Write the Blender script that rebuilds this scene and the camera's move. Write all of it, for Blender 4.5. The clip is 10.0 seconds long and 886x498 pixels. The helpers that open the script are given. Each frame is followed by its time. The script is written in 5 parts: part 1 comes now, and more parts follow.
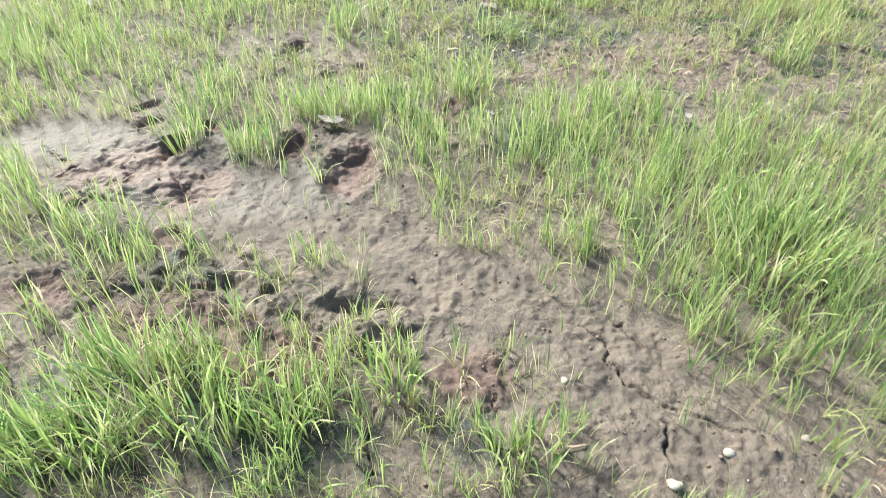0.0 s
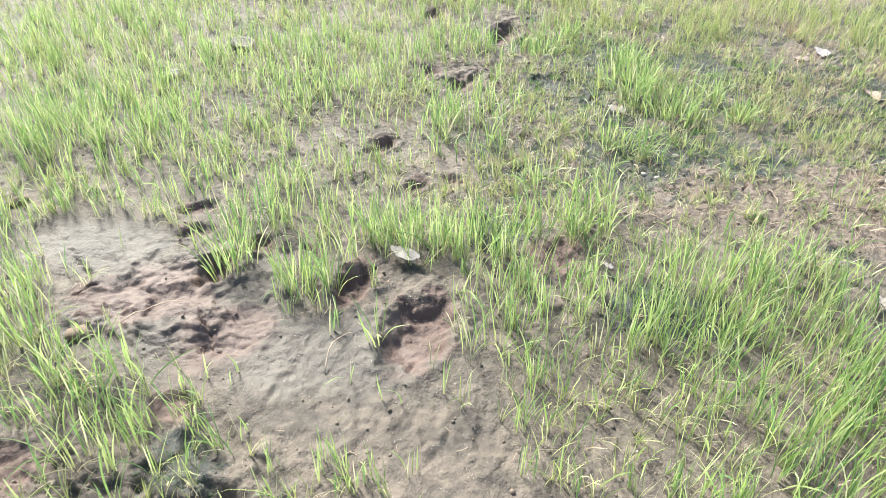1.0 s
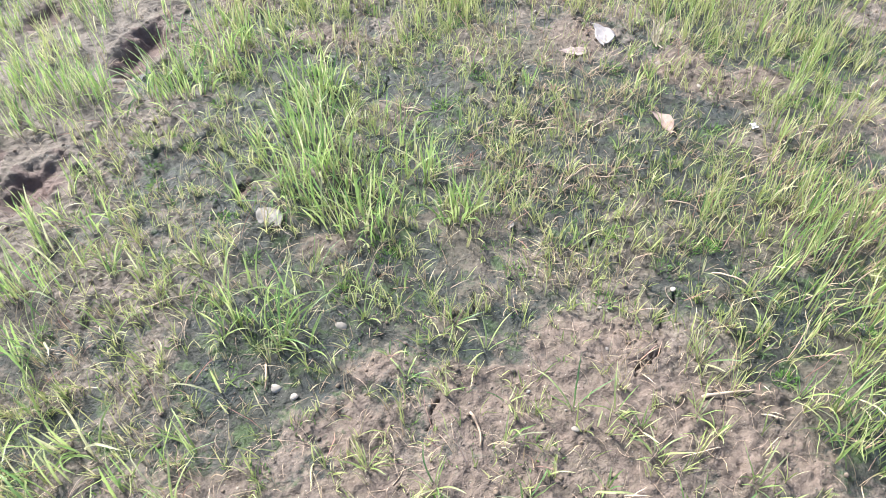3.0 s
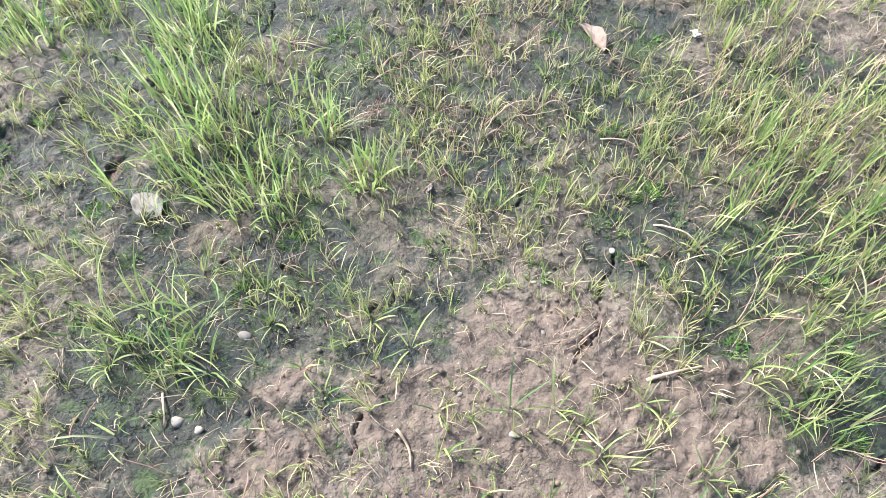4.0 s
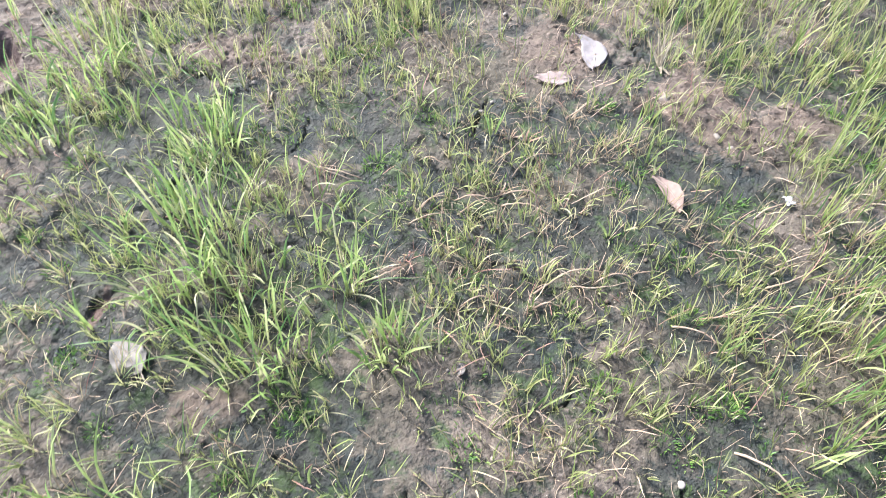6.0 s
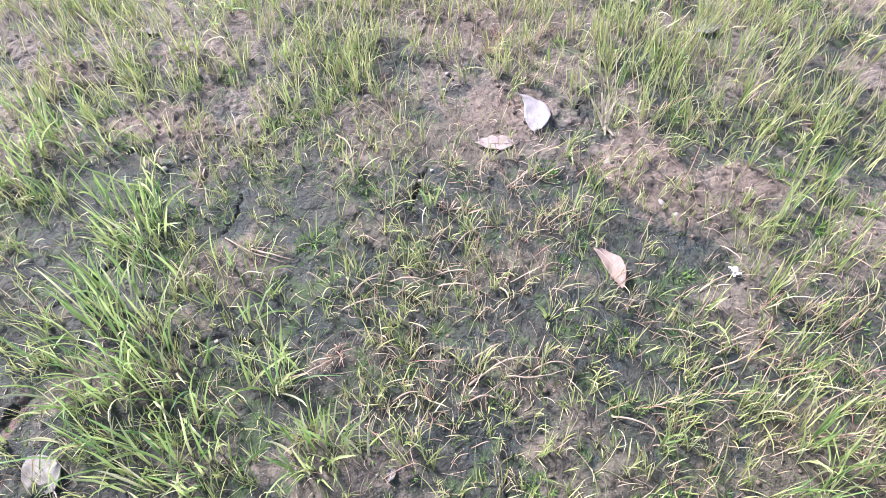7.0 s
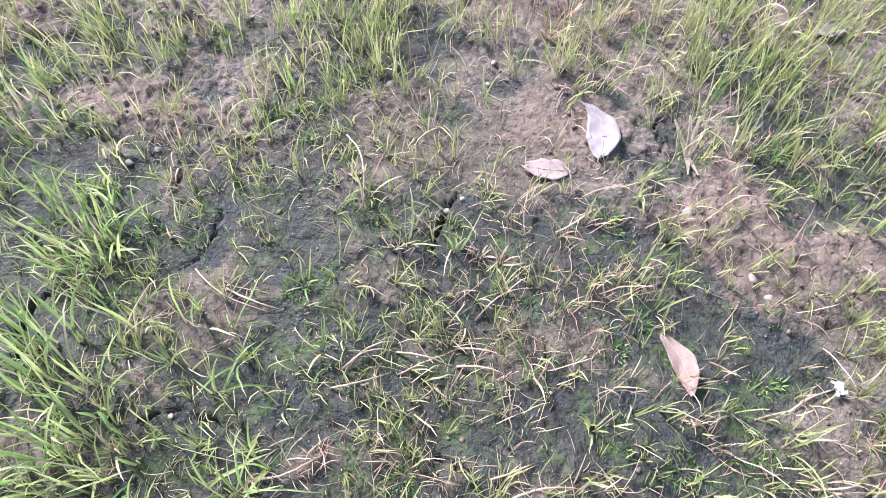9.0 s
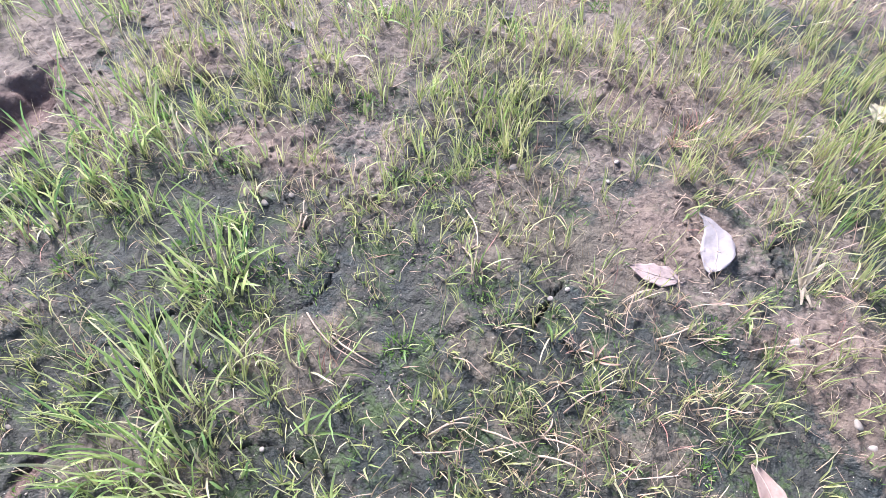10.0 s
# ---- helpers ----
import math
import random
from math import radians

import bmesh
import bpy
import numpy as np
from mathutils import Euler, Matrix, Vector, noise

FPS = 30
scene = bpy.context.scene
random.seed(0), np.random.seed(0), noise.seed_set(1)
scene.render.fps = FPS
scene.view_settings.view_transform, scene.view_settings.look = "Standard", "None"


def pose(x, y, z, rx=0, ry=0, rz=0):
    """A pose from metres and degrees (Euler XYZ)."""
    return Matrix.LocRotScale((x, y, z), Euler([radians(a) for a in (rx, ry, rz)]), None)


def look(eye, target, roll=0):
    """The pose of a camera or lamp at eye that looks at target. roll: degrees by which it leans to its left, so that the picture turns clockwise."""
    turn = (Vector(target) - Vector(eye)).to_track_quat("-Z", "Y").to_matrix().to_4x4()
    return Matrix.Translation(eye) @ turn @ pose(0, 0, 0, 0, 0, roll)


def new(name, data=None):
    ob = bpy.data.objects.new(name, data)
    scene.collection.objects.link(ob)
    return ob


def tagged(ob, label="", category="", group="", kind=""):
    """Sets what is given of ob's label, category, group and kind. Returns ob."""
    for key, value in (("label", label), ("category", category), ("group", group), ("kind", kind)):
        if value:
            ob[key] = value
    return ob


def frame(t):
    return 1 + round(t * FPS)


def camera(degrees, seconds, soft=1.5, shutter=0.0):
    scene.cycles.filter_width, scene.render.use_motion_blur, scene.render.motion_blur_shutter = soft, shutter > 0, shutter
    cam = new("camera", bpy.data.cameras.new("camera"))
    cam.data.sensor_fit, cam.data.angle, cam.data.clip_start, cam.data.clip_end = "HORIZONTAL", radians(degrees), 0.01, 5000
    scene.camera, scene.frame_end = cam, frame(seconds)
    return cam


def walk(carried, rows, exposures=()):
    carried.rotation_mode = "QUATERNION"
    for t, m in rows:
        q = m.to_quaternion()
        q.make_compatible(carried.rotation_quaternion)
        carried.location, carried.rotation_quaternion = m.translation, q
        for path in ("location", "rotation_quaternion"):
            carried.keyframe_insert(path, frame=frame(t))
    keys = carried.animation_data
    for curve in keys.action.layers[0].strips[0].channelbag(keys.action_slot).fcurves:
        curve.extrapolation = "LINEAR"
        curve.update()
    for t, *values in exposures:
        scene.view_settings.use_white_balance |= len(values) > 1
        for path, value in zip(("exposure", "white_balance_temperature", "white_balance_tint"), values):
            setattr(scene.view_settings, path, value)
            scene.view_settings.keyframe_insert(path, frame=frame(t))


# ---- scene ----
cam = camera(66.7, 10.0, soft=0.7, shutter=0.11)
PATH = [
    (0, (-0.471, -3.821, 1.17), (-0.559, -2.31, -0.137), 0.2),
    (0.3, (-0.476, -3.689, 1.181), (-0.725, -2.138, -0.057), 0.2),
    (0.5, (-0.459, -3.593, 1.157), (-0.848, -2.075, -0.084), -0.8),
    (0.9, (-0.530, -3.309, 1.14), (-0.921, -1.734, -0.031), -0.2),
    (1, (-0.525, -3.237, 1.121), (-0.902, -1.683, -0.081), 0.5),
    (1.5, (-0.451, -2.9, 1.15), (-0.965, -1.405, -0.068), -0.5),
    (1.7, (-0.426, -2.743, 1.103), (-0.98, -1.277, -0.14), -1.6),
    (2, (-0.315, -2.574, 1.12), (-0.698, -1.075, -0.148), 2.1),
    (2.3, (-0.252, -2.36, 1.074), (-0.444, -0.832, -0.211), 1.6),
    (2.5, (-0.138, -2.195, 1.125), (-0.352, -0.758, -0.246), -0.9),
    (3, (0.030, -1.867, 1.122), (-0.049, -0.522, -0.356), -1.3),
    (3.2, (0.078, -1.782, 1.125), (-0.006, -0.505, -0.413), -1.2),
    (4.3, (0.109, -1.546, 1.107), (0.267, -0.556, -0.623), 2.4),
    (4.5, (0.099, -1.53, 1.104), (0.305, -0.53, -0.616), 6.4),
    (5, (0.046, -1.476, 1.094), (0.198, -0.455, -0.619), 7.3),
    (5.5, (0.045, -1.4, 1.073), (0.093, -0.325, -0.613), 6.2),
    (6, (0.106, -1.263, 1.049), (0.079, -0.103, -0.579), -0.1),
    (6.2, (0.154, -1.238, 1.039), (0.143, 0.02, -0.516), -1.1),
    (7.3, (0.224, -1.044, 1.107), (0.209, 0.066, -0.557), -1.7),
    (7.5, (0.22, -0.987, 1.082), (0.2, 0.071, -0.615), -0.7),
    (8, (0.196, -0.808, 1.002), (0.216, 0.144, -0.757), 1.1),
    (8.5, (0.191, -0.759, 0.971), (0.196, 0.125, -0.823), 3.0),
    (9, (0.197, -0.736, 0.985), (0.142, 0.215, -0.773), 1.8),
    (9.5, (0.166, -0.727, 1.011), (-0.064, 0.312, -0.682), 2.5),
    (10, (0.142, -0.737, 1.034), (-0.16, 0.32, -0.637), 0.8),
]
walk(cam, [(t, look(eye, target, roll)) for t, eye, target, roll in PATH],
     exposures=[(0.0, 1.74, 7040, 1), (0.5, 1.77, 6960, 2), (1.0, 1.82, 6900, 2), (1.5, 1.62, 6940, 3), (2.5, 1.74, 6690, 8), (4.4, 1.76, 6480, 8), (5.5, 1.78, 6480, 9),
                (7.4, 1.77, 6190, 21), (8.5, 1.72, 6190, 21), (10.0, 1.75, 6190, 21)])

# ---- light: hazy sun to the left, open sky ----
SUN_AZ, SUN_EL = 45.0, 42.0      # degrees from +y towards -x, and above the horizon
world = bpy.data.worlds.new("world")
world.use_nodes = True
scene.world = world
sky = world.node_tree.nodes.new("ShaderNodeTexSky")
sky.sky_type, sky.sun_disc = 'NISHITA', False
sky.sun_elevation, sky.sun_rotation = radians(SUN_EL), radians(-SUN_AZ)
sky.dust_density, sky.air_density = 1.5, 1.0
background = world.node_tree.nodes["Background"]
world.node_tree.links.new(sky.outputs[0], background.inputs[0])
background.inputs[1].default_value = 0.096
lamp = bpy.data.lights.new("sun", 'SUN')
lamp.energy, lamp.angle, lamp.color = 3.95, radians(15), (1.0, 0.985, 0.965)
sun = new("sun", lamp)
sun_way = Vector((-math.sin(radians(SUN_AZ)) * math.cos(radians(SUN_EL)),
                  math.cos(radians(SUN_AZ)) * math.cos(radians(SUN_EL)), math.sin(radians(SUN_EL))))
sun.matrix_world = look(sun_way * 20, (0, 0, 0))


# ---- materials ----
class Nodes:
    """A material's node tree with short calls."""

    def __init__(self, name):
        self.mat = bpy.data.materials.new(name)
        self.mat.use_nodes = True
        self.tree = self.mat.node_tree
        self.bsdf = self.tree.nodes["Principled BSDF"]
        self.out = self.tree.nodes["Material Output"]
        self.place = self.tree.nodes.new("ShaderNodeNewGeometry")

    def link(self, a, b):
        self.tree.links.new(a, b)

    def put(self, socket, value):
        if isinstance(value, (int, float)):
            socket.default_value = value
        elif isinstance(value, tuple):
            socket.default_value = (*value, 1.0) if len(value) == 3 else value
        else:
            self.link(value, socket)

    def noise(self, scale, detail=4.0, rough=0.55, vec=None):
        n = self.tree.nodes.new("ShaderNodeTexNoise")
        n.inputs["Scale"].default_value, n.inputs["Detail"].default_value = scale, detail
        n.inputs["Roughness"].default_value = rough
        self.link(vec or self.place.outputs["Position"], n.inputs["Vector"])
        return n.outputs["Fac"]

    def cells(self, scale, out="Distance"):
        n = self.tree.nodes.new("ShaderNodeTexVoronoi")
        n.inputs["Scale"].default_value = scale
        self.link(self.place.outputs["Position"], n.inputs["Vector"])
        return n.outputs[out]

    def span(self, value, a, b, c=0.0, d=1.0):
        n = self.tree.nodes.new("ShaderNodeMapRange")
        n.clamp = True
        for k, v in enumerate((value, a, b, c, d)):
            self.put(n.inputs[k], v)
        return n.outputs[0]

    def sum(self, kind, a, b):
        n = self.tree.nodes.new("ShaderNodeMath")
        n.operation = kind
        self.put(n.inputs[0], a), self.put(n.inputs[1], b)
        return n.outputs[0]

    def mix(self, fac, a, b):
        n = self.tree.nodes.new("ShaderNodeMix")
        n.data_type = 'RGBA'
        self.put(n.inputs[0], fac), self.put(n.inputs[6], a), self.put(n.inputs[7], b)
        return n.outputs[2]

    def attr(self, name):
        n = self.tree.nodes.new("ShaderNodeAttribute")
        n.attribute_name = name
        return n.outputs["Fac"]

    def bump(self, height, strength, distance):
        n = self.tree.nodes.new("ShaderNodeBump")
        n.inputs["Strength"].default_value, n.inputs["Distance"].default_value = strength, distance
        self.link(height, n.inputs["Height"])
        self.link(n.outputs[0], self.bsdf.inputs["Normal"])

    def finish(self, colour, rough=0.9, spec=0.3):
        self.put(self.bsdf.inputs["Base Color"], colour)
        self.put(self.bsdf.inputs["Roughness"], rough)
        self.bsdf.inputs["Specular IOR Level"].default_value = spec
        return self.mat


def soil_colours(m):
    """Crumbly brown earth at three scales, from grey-brown to reddish, mottled where it is damp."""
    big = m.span(m.noise(5.0, 5), 0.35, 0.65)
    fine = m.span(m.noise(70.0, 5, 0.65), 0.3, 0.7)
    soil = m.mix(big, (0.078, 0.064, 0.055), (0.150, 0.118, 0.099))
    soil = m.mix(m.sum('MULTIPLY', fine, 0.5), soil, (0.235, 0.188, 0.160))
    soil = m.mix(m.span(m.noise(16.0, 6, 0.7), 0.50, 0.66, 0.0, 0.7), soil, (0.056, 0.047, 0.042))
    grain = m.tree.nodes.new("ShaderNodeSeparateColor")
    m.link(m.cells(190.0, "Color"), grain.inputs[0])
    soil = m.mix(m.span(grain.outputs[0], 0.6, 1.0, 0.0, 0.4), soil, (0.31, 0.262, 0.232))
    soil = m.mix(m.span(grain.outputs[1], 0.55, 1.0, 0.0, 0.35), soil, (0.045, 0.039, 0.036))
    # tiny shadows between crumbs, painted as near-black specks by noise; no relief here
    pit_shade = m.span(m.noise(120.0, 4, 0.65), 0.34, 0.44, 0.5, 0.0)
    return m.mix(pit_shade, soil, (0.028, 0.025, 0.024))


def ground_material():
    m = Nodes("earth")
    colour = soil_colours(m)
    olive = m.span(m.noise(27.0, 6, 0.72), 0.50, 0.64, 0.0, 0.55)
    colour = m.mix(olive, colour, m.mix(m.span(m.noise(95.0, 4), 0.3, 0.7), (0.120, 0.105, 0.074), (0.265, 0.232, 0.172)))
    wet = m.mix(m.span(m.noise(45.0, 5, 0.65), 0.3, 0.7), (0.040, 0.038, 0.027), (0.118, 0.102, 0.076))
    colour = m.mix(m.sum('MULTIPLY', m.attr("damp"), 0.8), colour, wet)
    warm = m.mix(m.span(m.noise(34.0, 6, 0.7), 0.34, 0.66), (0.080, 0.053, 0.043), (0.192, 0.134, 0.107))
    colour = m.mix(m.sum('MULTIPLY', m.attr("bare"), 0.5), colour, warm)
    colour = m.mix(m.sum('MULTIPLY', m.attr("mud"), 0.93), colour,
                   m.mix(m.span(m.noise(9.0, 4), 0.3, 0.7), (0.052, 0.044, 0.040), (0.094, 0.080, 0.073)))
    colour = m.mix(m.sum('MULTIPLY', m.attr("trodden"), 0.72), colour,
                   m.mix(m.span(m.noise(11.0, 5), 0.3, 0.7), (0.060, 0.048, 0.039), (0.122, 0.096, 0.077)))
    stains = m.span(m.noise(8.0, 7, 0.72), 0.47, 0.60, 0.0, 0.75)
    colour = m.mix(m.sum('MULTIPLY', m.attr("trodden"), stains), colour, m.mix(m.span(m.noise(50.0, 4), 0.3, 0.7), (0.034, 0.030, 0.028), (0.078, 0.062, 0.052)))
    colour = m.mix(m.sum('MULTIPLY', m.attr("red"), 0.9), colour, m.mix(m.span(m.noise(40.0, 4), 0.3, 0.7), (0.074, 0.045, 0.039), (0.148, 0.096, 0.084)))
    ragged = m.sum('ADD', m.noise(26.0, 6, 0.72), m.sum('MULTIPLY', m.sum('SUBTRACT', m.noise(110.0, 4, 0.6), 0.5), 0.6))
    film = m.span(m.sum('ADD', m.attr("algae"), m.sum('MULTIPLY', m.sum('SUBTRACT', ragged, 0.5), 2.0)), 0.28, 0.66)
    algae = m.mix(m.span(m.noise(48.0, 5, 0.65), 0.34, 0.66), (0.006, 0.009, 0.010), (0.048, 0.052, 0.042))
    pool = m.span(m.noise(12.0, 5, 0.6), 0.48, 0.62)
    algae = m.mix(m.sum('MULTIPLY', pool, 0.85), algae, m.mix(m.span(m.noise(80.0, 3), 0.3, 0.7), (0.004, 0.009, 0.011), (0.015, 0.030, 0.034)))
    green = m.span(m.sum('ADD', m.noise(21.0, 4), m.sum('MULTIPLY', m.sum('SUBTRACT', m.noise(130.0, 3), 0.5), 0.5)), 0.53, 0.66)
    algae = m.mix(m.sum('MULTIPLY', green, 0.8), algae, (0.040, 0.078, 0.020))
    colour = m.mix(m.sum('MULTIPLY', film, 0.93), colour, algae)
    turf = m.mix(m.span(m.noise(55.0, 5, 0.7), 0.35, 0.65), (0.028, 0.036, 0.013), (0.105, 0.118, 0.046))
    patchy = m.span(m.sum('ADD', m.noise(2.2, 5, 0.6), m.sum('MULTIPLY', m.sum('SUBTRACT', m.noise(24.0, 4, 0.7), 0.5), 0.9)), 0.44, 0.62)
    colour = m.mix(m.sum('MULTIPLY', m.sum('MULTIPLY', m.attr("sward"), patchy), 0.9), colour, turf)
    grit = m.span(m.cells(120.0), 0.10, 0.17, 1.0, 0.0)
    rare = m.span(m.noise(45.0, 2), 0.54, 0.6)
    colour = m.mix(m.sum('MULTIPLY', m.sum('MULTIPLY', grit, rare), 0.55), colour, (0.5, 0.46, 0.41))
    damp = m.span(m.attr("mud"), 0.0, 1.0, 0.76, 0.60)
    rough = m.sum('SUBTRACT', damp, m.sum('MULTIPLY', film, m.span(pool, 0.0, 1.0, 0.12, 0.34)))
    relief = m.sum('ADD', m.sum('ADD', m.noise(62.0, 4, 0.6), m.sum('MULTIPLY', m.noise(150.0, 4, 0.65), 0.6)), m.sum('MULTIPLY', m.noise(330.0, 3, 0.6), 0.2))
    relief = m.sum('MULTIPLY', relief, m.sum('SUBTRACT', m.span(m.attr("mud"), 0.0, 1.0, 1.0, 0.8), m.sum('MAXIMUM', m.sum('MULTIPLY', m.attr("bare"), 0.2), m.sum('MULTIPLY', m.attr("trodden"), 0.62))))
    m.bump(relief, 1.0, 0.010)
    return m.finish(colour, rough, 0.45)


def crumb_material():
    m = Nodes("soil_crumb")
    colour = m.mix(m.place.outputs["Random Per Island"], soil_colours(m), (0.21, 0.16, 0.125))
    m.bump(m.noise(300.0, 4), 0.8, 0.003)
    return m.finish(colour, 0.95, 0.2)


def blade_material(name, low, mid, high, tip, thin=0.35):
    """Grass: colours vary from blade to blade and from the pale foot to the drying tip."""
    m = Nodes(name)
    info = m.tree.nodes.new("ShaderNodeObjectInfo")
    own = m.sum('FRACT', m.sum('ADD', m.place.outputs["Random Per Island"], info.outputs["Random"]), 0.0)
    colour = m.mix(m.span(own, 0.0, 0.5), low, mid)
    colour = m.mix(m.span(own, 0.5, 1.0), colour, high)
    tanned = m.span(m.sum('FRACT', m.sum('MULTIPLY', own, 37.0), 0.0), 0.87, 0.90, 0.0, 0.85)
    colour = m.mix(tanned, colour, tip)
    along = m.attr("along")
    colour = m.mix(m.span(along, 0.0, 0.3, 0.55, 0.0), colour, (0.30, 0.26, 0.15))
    spread = m.sum('ADD', along, m.sum('MULTIPLY', m.sum('SUBTRACT', own, 0.5), 0.5))
    colour = m.mix(m.span(spread, 0.85, 1.15, 0.0, 0.55), colour, tip)
    colour = m.mix(m.span(m.noise(90.0, 3), 0.55, 0.75, 0.0, 0.3), colour, tip)
    m.finish(colour, 0.38, 0.5)
    glow = m.tree.nodes.new("ShaderNodeBsdfTranslucent")
    m.link(colour, glow.inputs["Color"])
    both = m.tree.nodes.new("ShaderNodeMixShader")
    both.inputs[0].default_value = thin
    m.link(m.bsdf.outputs[0], both.inputs[1])
    m.link(glow.outputs[0], both.inputs[2])
    m.link(both.outputs[0], m.out.inputs["Surface"])
    return m.mat


def litter_material(name, a, b, spots=(0.16, 0.11, 0.08), rough=0.75, scale=60.0):
    m = Nodes(name)
    colour = m.mix(m.span(m.noise(scale, 4), 0.3, 0.7), a, b)
    colour = m.mix(m.span(m.noise(scale * 2.5, 3), 0.64, 0.7, 0.0, 0.6), colour, spots)
    m.bump(m.noise(scale * 5, 4), 0.4, 0.002)
    return m.finish(colour, rough, 0.3)


def stone_material():
    m = Nodes("pale_stone")
    info = m.tree.nodes.new("ShaderNodeObjectInfo")
    colour = m.mix(info.outputs["Random"], (0.22, 0.195, 0.172), (0.38, 0.345, 0.315))
    colour = m.mix(m.span(m.noise(160.0, 4), 0.45, 0.7, 0.0, 0.6), colour, (0.30, 0.25, 0.21))
    m.bump(m.noise(350.0, 4), 0.5, 0.002)
    return m.finish(colour, 0.8, 0.3)


EARTH, CRUMB, STONE = ground_material(), crumb_material(), stone_material()
GRASS_TALL = blade_material("green_blade", (0.12, 0.24, 0.090), (0.32, 0.44, 0.145), (0.50, 0.57, 0.260), (0.56, 0.53, 0.36), 0.42)
GRASS_SHORT = blade_material("yellow_green_blade", (0.18, 0.26, 0.085), (0.39, 0.44, 0.165), (0.61, 0.60, 0.310), (0.64, 0.57, 0.39))
GRASS_DRY = blade_material("dry_blade", (0.40, 0.31, 0.19), (0.47, 0.34, 0.25), (0.62, 0.53, 0.34), (0.66, 0.56, 0.42), 0.2)
GRASS_RED = blade_material("red_blade", (0.38, 0.18, 0.15), (0.45, 0.27, 0.22), (0.54, 0.41, 0.31), (0.56, 0.44, 0.35), 0.2)
MOSS = blade_material("moss_leaf", (0.07, 0.17, 0.045), (0.15, 0.31, 0.075), (0.28, 0.43, 0.11), (0.34, 0.44, 0.17))
STRAW = litter_material("straw", (0.30, 0.21, 0.16), (0.48, 0.38, 0.29), (0.20, 0.12, 0.09), scale=25.0)
LEAF_PALE = litter_material("bleached_leaf", (0.225, 0.204, 0.208), (0.300, 0.277, 0.282), (0.220, 0.185, 0.180))
LEAF_PINK = litter_material("pinkish_dry_leaf", (0.240, 0.185, 0.176), (0.310, 0.250, 0.235), (0.255, 0.170, 0.140))
LEAF_TAN = litter_material("tan_dry_leaf", (0.221, 0.157, 0.136), (0.289, 0.221, 0.194), (0.221, 0.145, 0.111))
LEAF_GREY = litter_material("grey_dry_leaf", (0.170, 0.157, 0.146), (0.235, 0.217, 0.202), (0.205, 0.172, 0.152))
LEAF_YELLOW = litter_material("yellowed_leaf", (0.25, 0.235, 0.16), (0.34, 0.315, 0.22), (0.20, 0.16, 0.09))
VEIN = litter_material("leaf_vein", (0.33, 0.27, 0.24), (0.42, 0.35, 0.31))
HUSK = litter_material("bleached_husk", (0.36, 0.31, 0.24), (0.48, 0.43, 0.35), (0.26, 0.20, 0.14))
SCRAP = litter_material("white_scrap", (0.46, 0.455, 0.475), (0.54, 0.535, 0.55), (0.5, 0.48, 0.48))


# ---- the plan of the field: what grows and lies where ----
PLAN = {k: [] for k in ("tall", "short", "dry", "algae", "bare", "mud", "trodden", "red", "damp", "open")}
CRACKS, HOLES, CHURNED = [], [], []


def area(kind, x, y, rx, ry):
    PLAN[kind].append((x, y, rx, ry))


def crack(*line):
    CRACKS.append(line)


def hole(x, y, rx, ry, depth, turn=0.0):
    HOLES.append((x, y, rx, ry, depth, turn))


def churn(x, y, rx, ry, depth):
    CHURNED.append((x, y, rx, ry, depth))


area('tall', -0.83, -0.19, 0.09, 0.11)
area('tall', -0.60, -0.09, 0.06, 0.15)
area('tall', -0.45, -0.19, 0.08, 0.09)
area('tall', -0.39, -0.42, 0.11, 0.06)
area('tall', -0.38, 0.44, 0.05, 0.11)
area('tall', 0.65, 0.35, 0.11, 0.23)
area('tall', 0.70, 0.14, 0.06, 0.13)
area('tall', -0.45, -0.55, 0.08, 0.08)
area('tall', 0.89, -0.48, 0.10, 0.19)
area('tall', 1.01, 0.06, 0.16, 0.25)
area('tall', 0.77, 0.24, 0.09, 0.13)
area('tall', -0.20, -0.36, 0.06, 0.06)
area('tall', 0.53, -0.23, 0.05, 0.07)
area('tall', 0.98, -0.28, 0.09, 0.10)
area('tall', 0.67, -0.48, 0.08, 0.04)
area('tall', -0.13, -0.52, 0.05, 0.04)
area('tall', -0.34, -0.53, 0.15, 0.20)
area('tall', 0.88, -0.85, 0.24, 0.27)
area('tall', 0.95, -1.07, 0.10, 0.09)
area('tall', -0.01, -0.72, 0.06, 0.07)
area('tall', -0.20, -0.79, 0.06, 0.06)
area('tall', -0.34, -1.04, 0.06, 0.06)
area('tall', -0.48, -1.01, 0.07, 0.06)
area('tall', 0.75, -1.24, 0.09, 0.09)
area('tall', -0.07, -0.57, 0.07, 0.06)
area('tall', -0.69, -1.32, 0.08, 0.06)
area('tall', -0.73, -0.08, 0.20, 0.23)
area('tall', -1.00, -1.04, 0.11, 0.12)
area('tall', -0.49, -1.57, 0.09, 0.09)
area('tall', -0.80, -1.80, 0.14, 0.08)
area('tall', -1.38, -1.79, 0.10, 0.22)
area('tall', -0.02, -1.73, 0.16, 0.14)
area('tall', -0.29, -1.85, 0.16, 0.09)
area('tall', -2.84, -0.57, 0.46, 0.60)
area('tall', -1.87, -0.80, 0.50, 0.53)
area('tall', -0.94, -0.97, 0.14, 0.18)
area('tall', -0.98, -1.77, 0.16, 0.09)
area('tall', -0.76, -1.72, 0.12, 0.10)
area('tall', -1.39, -1.98, 0.07, 0.10)
area('tall', -1.20, -2.02, 0.07, 0.08)
area('tall', -1.10, -1.99, 0.04, 0.06)
area('tall', -0.47, -1.47, 0.08, 0.12)
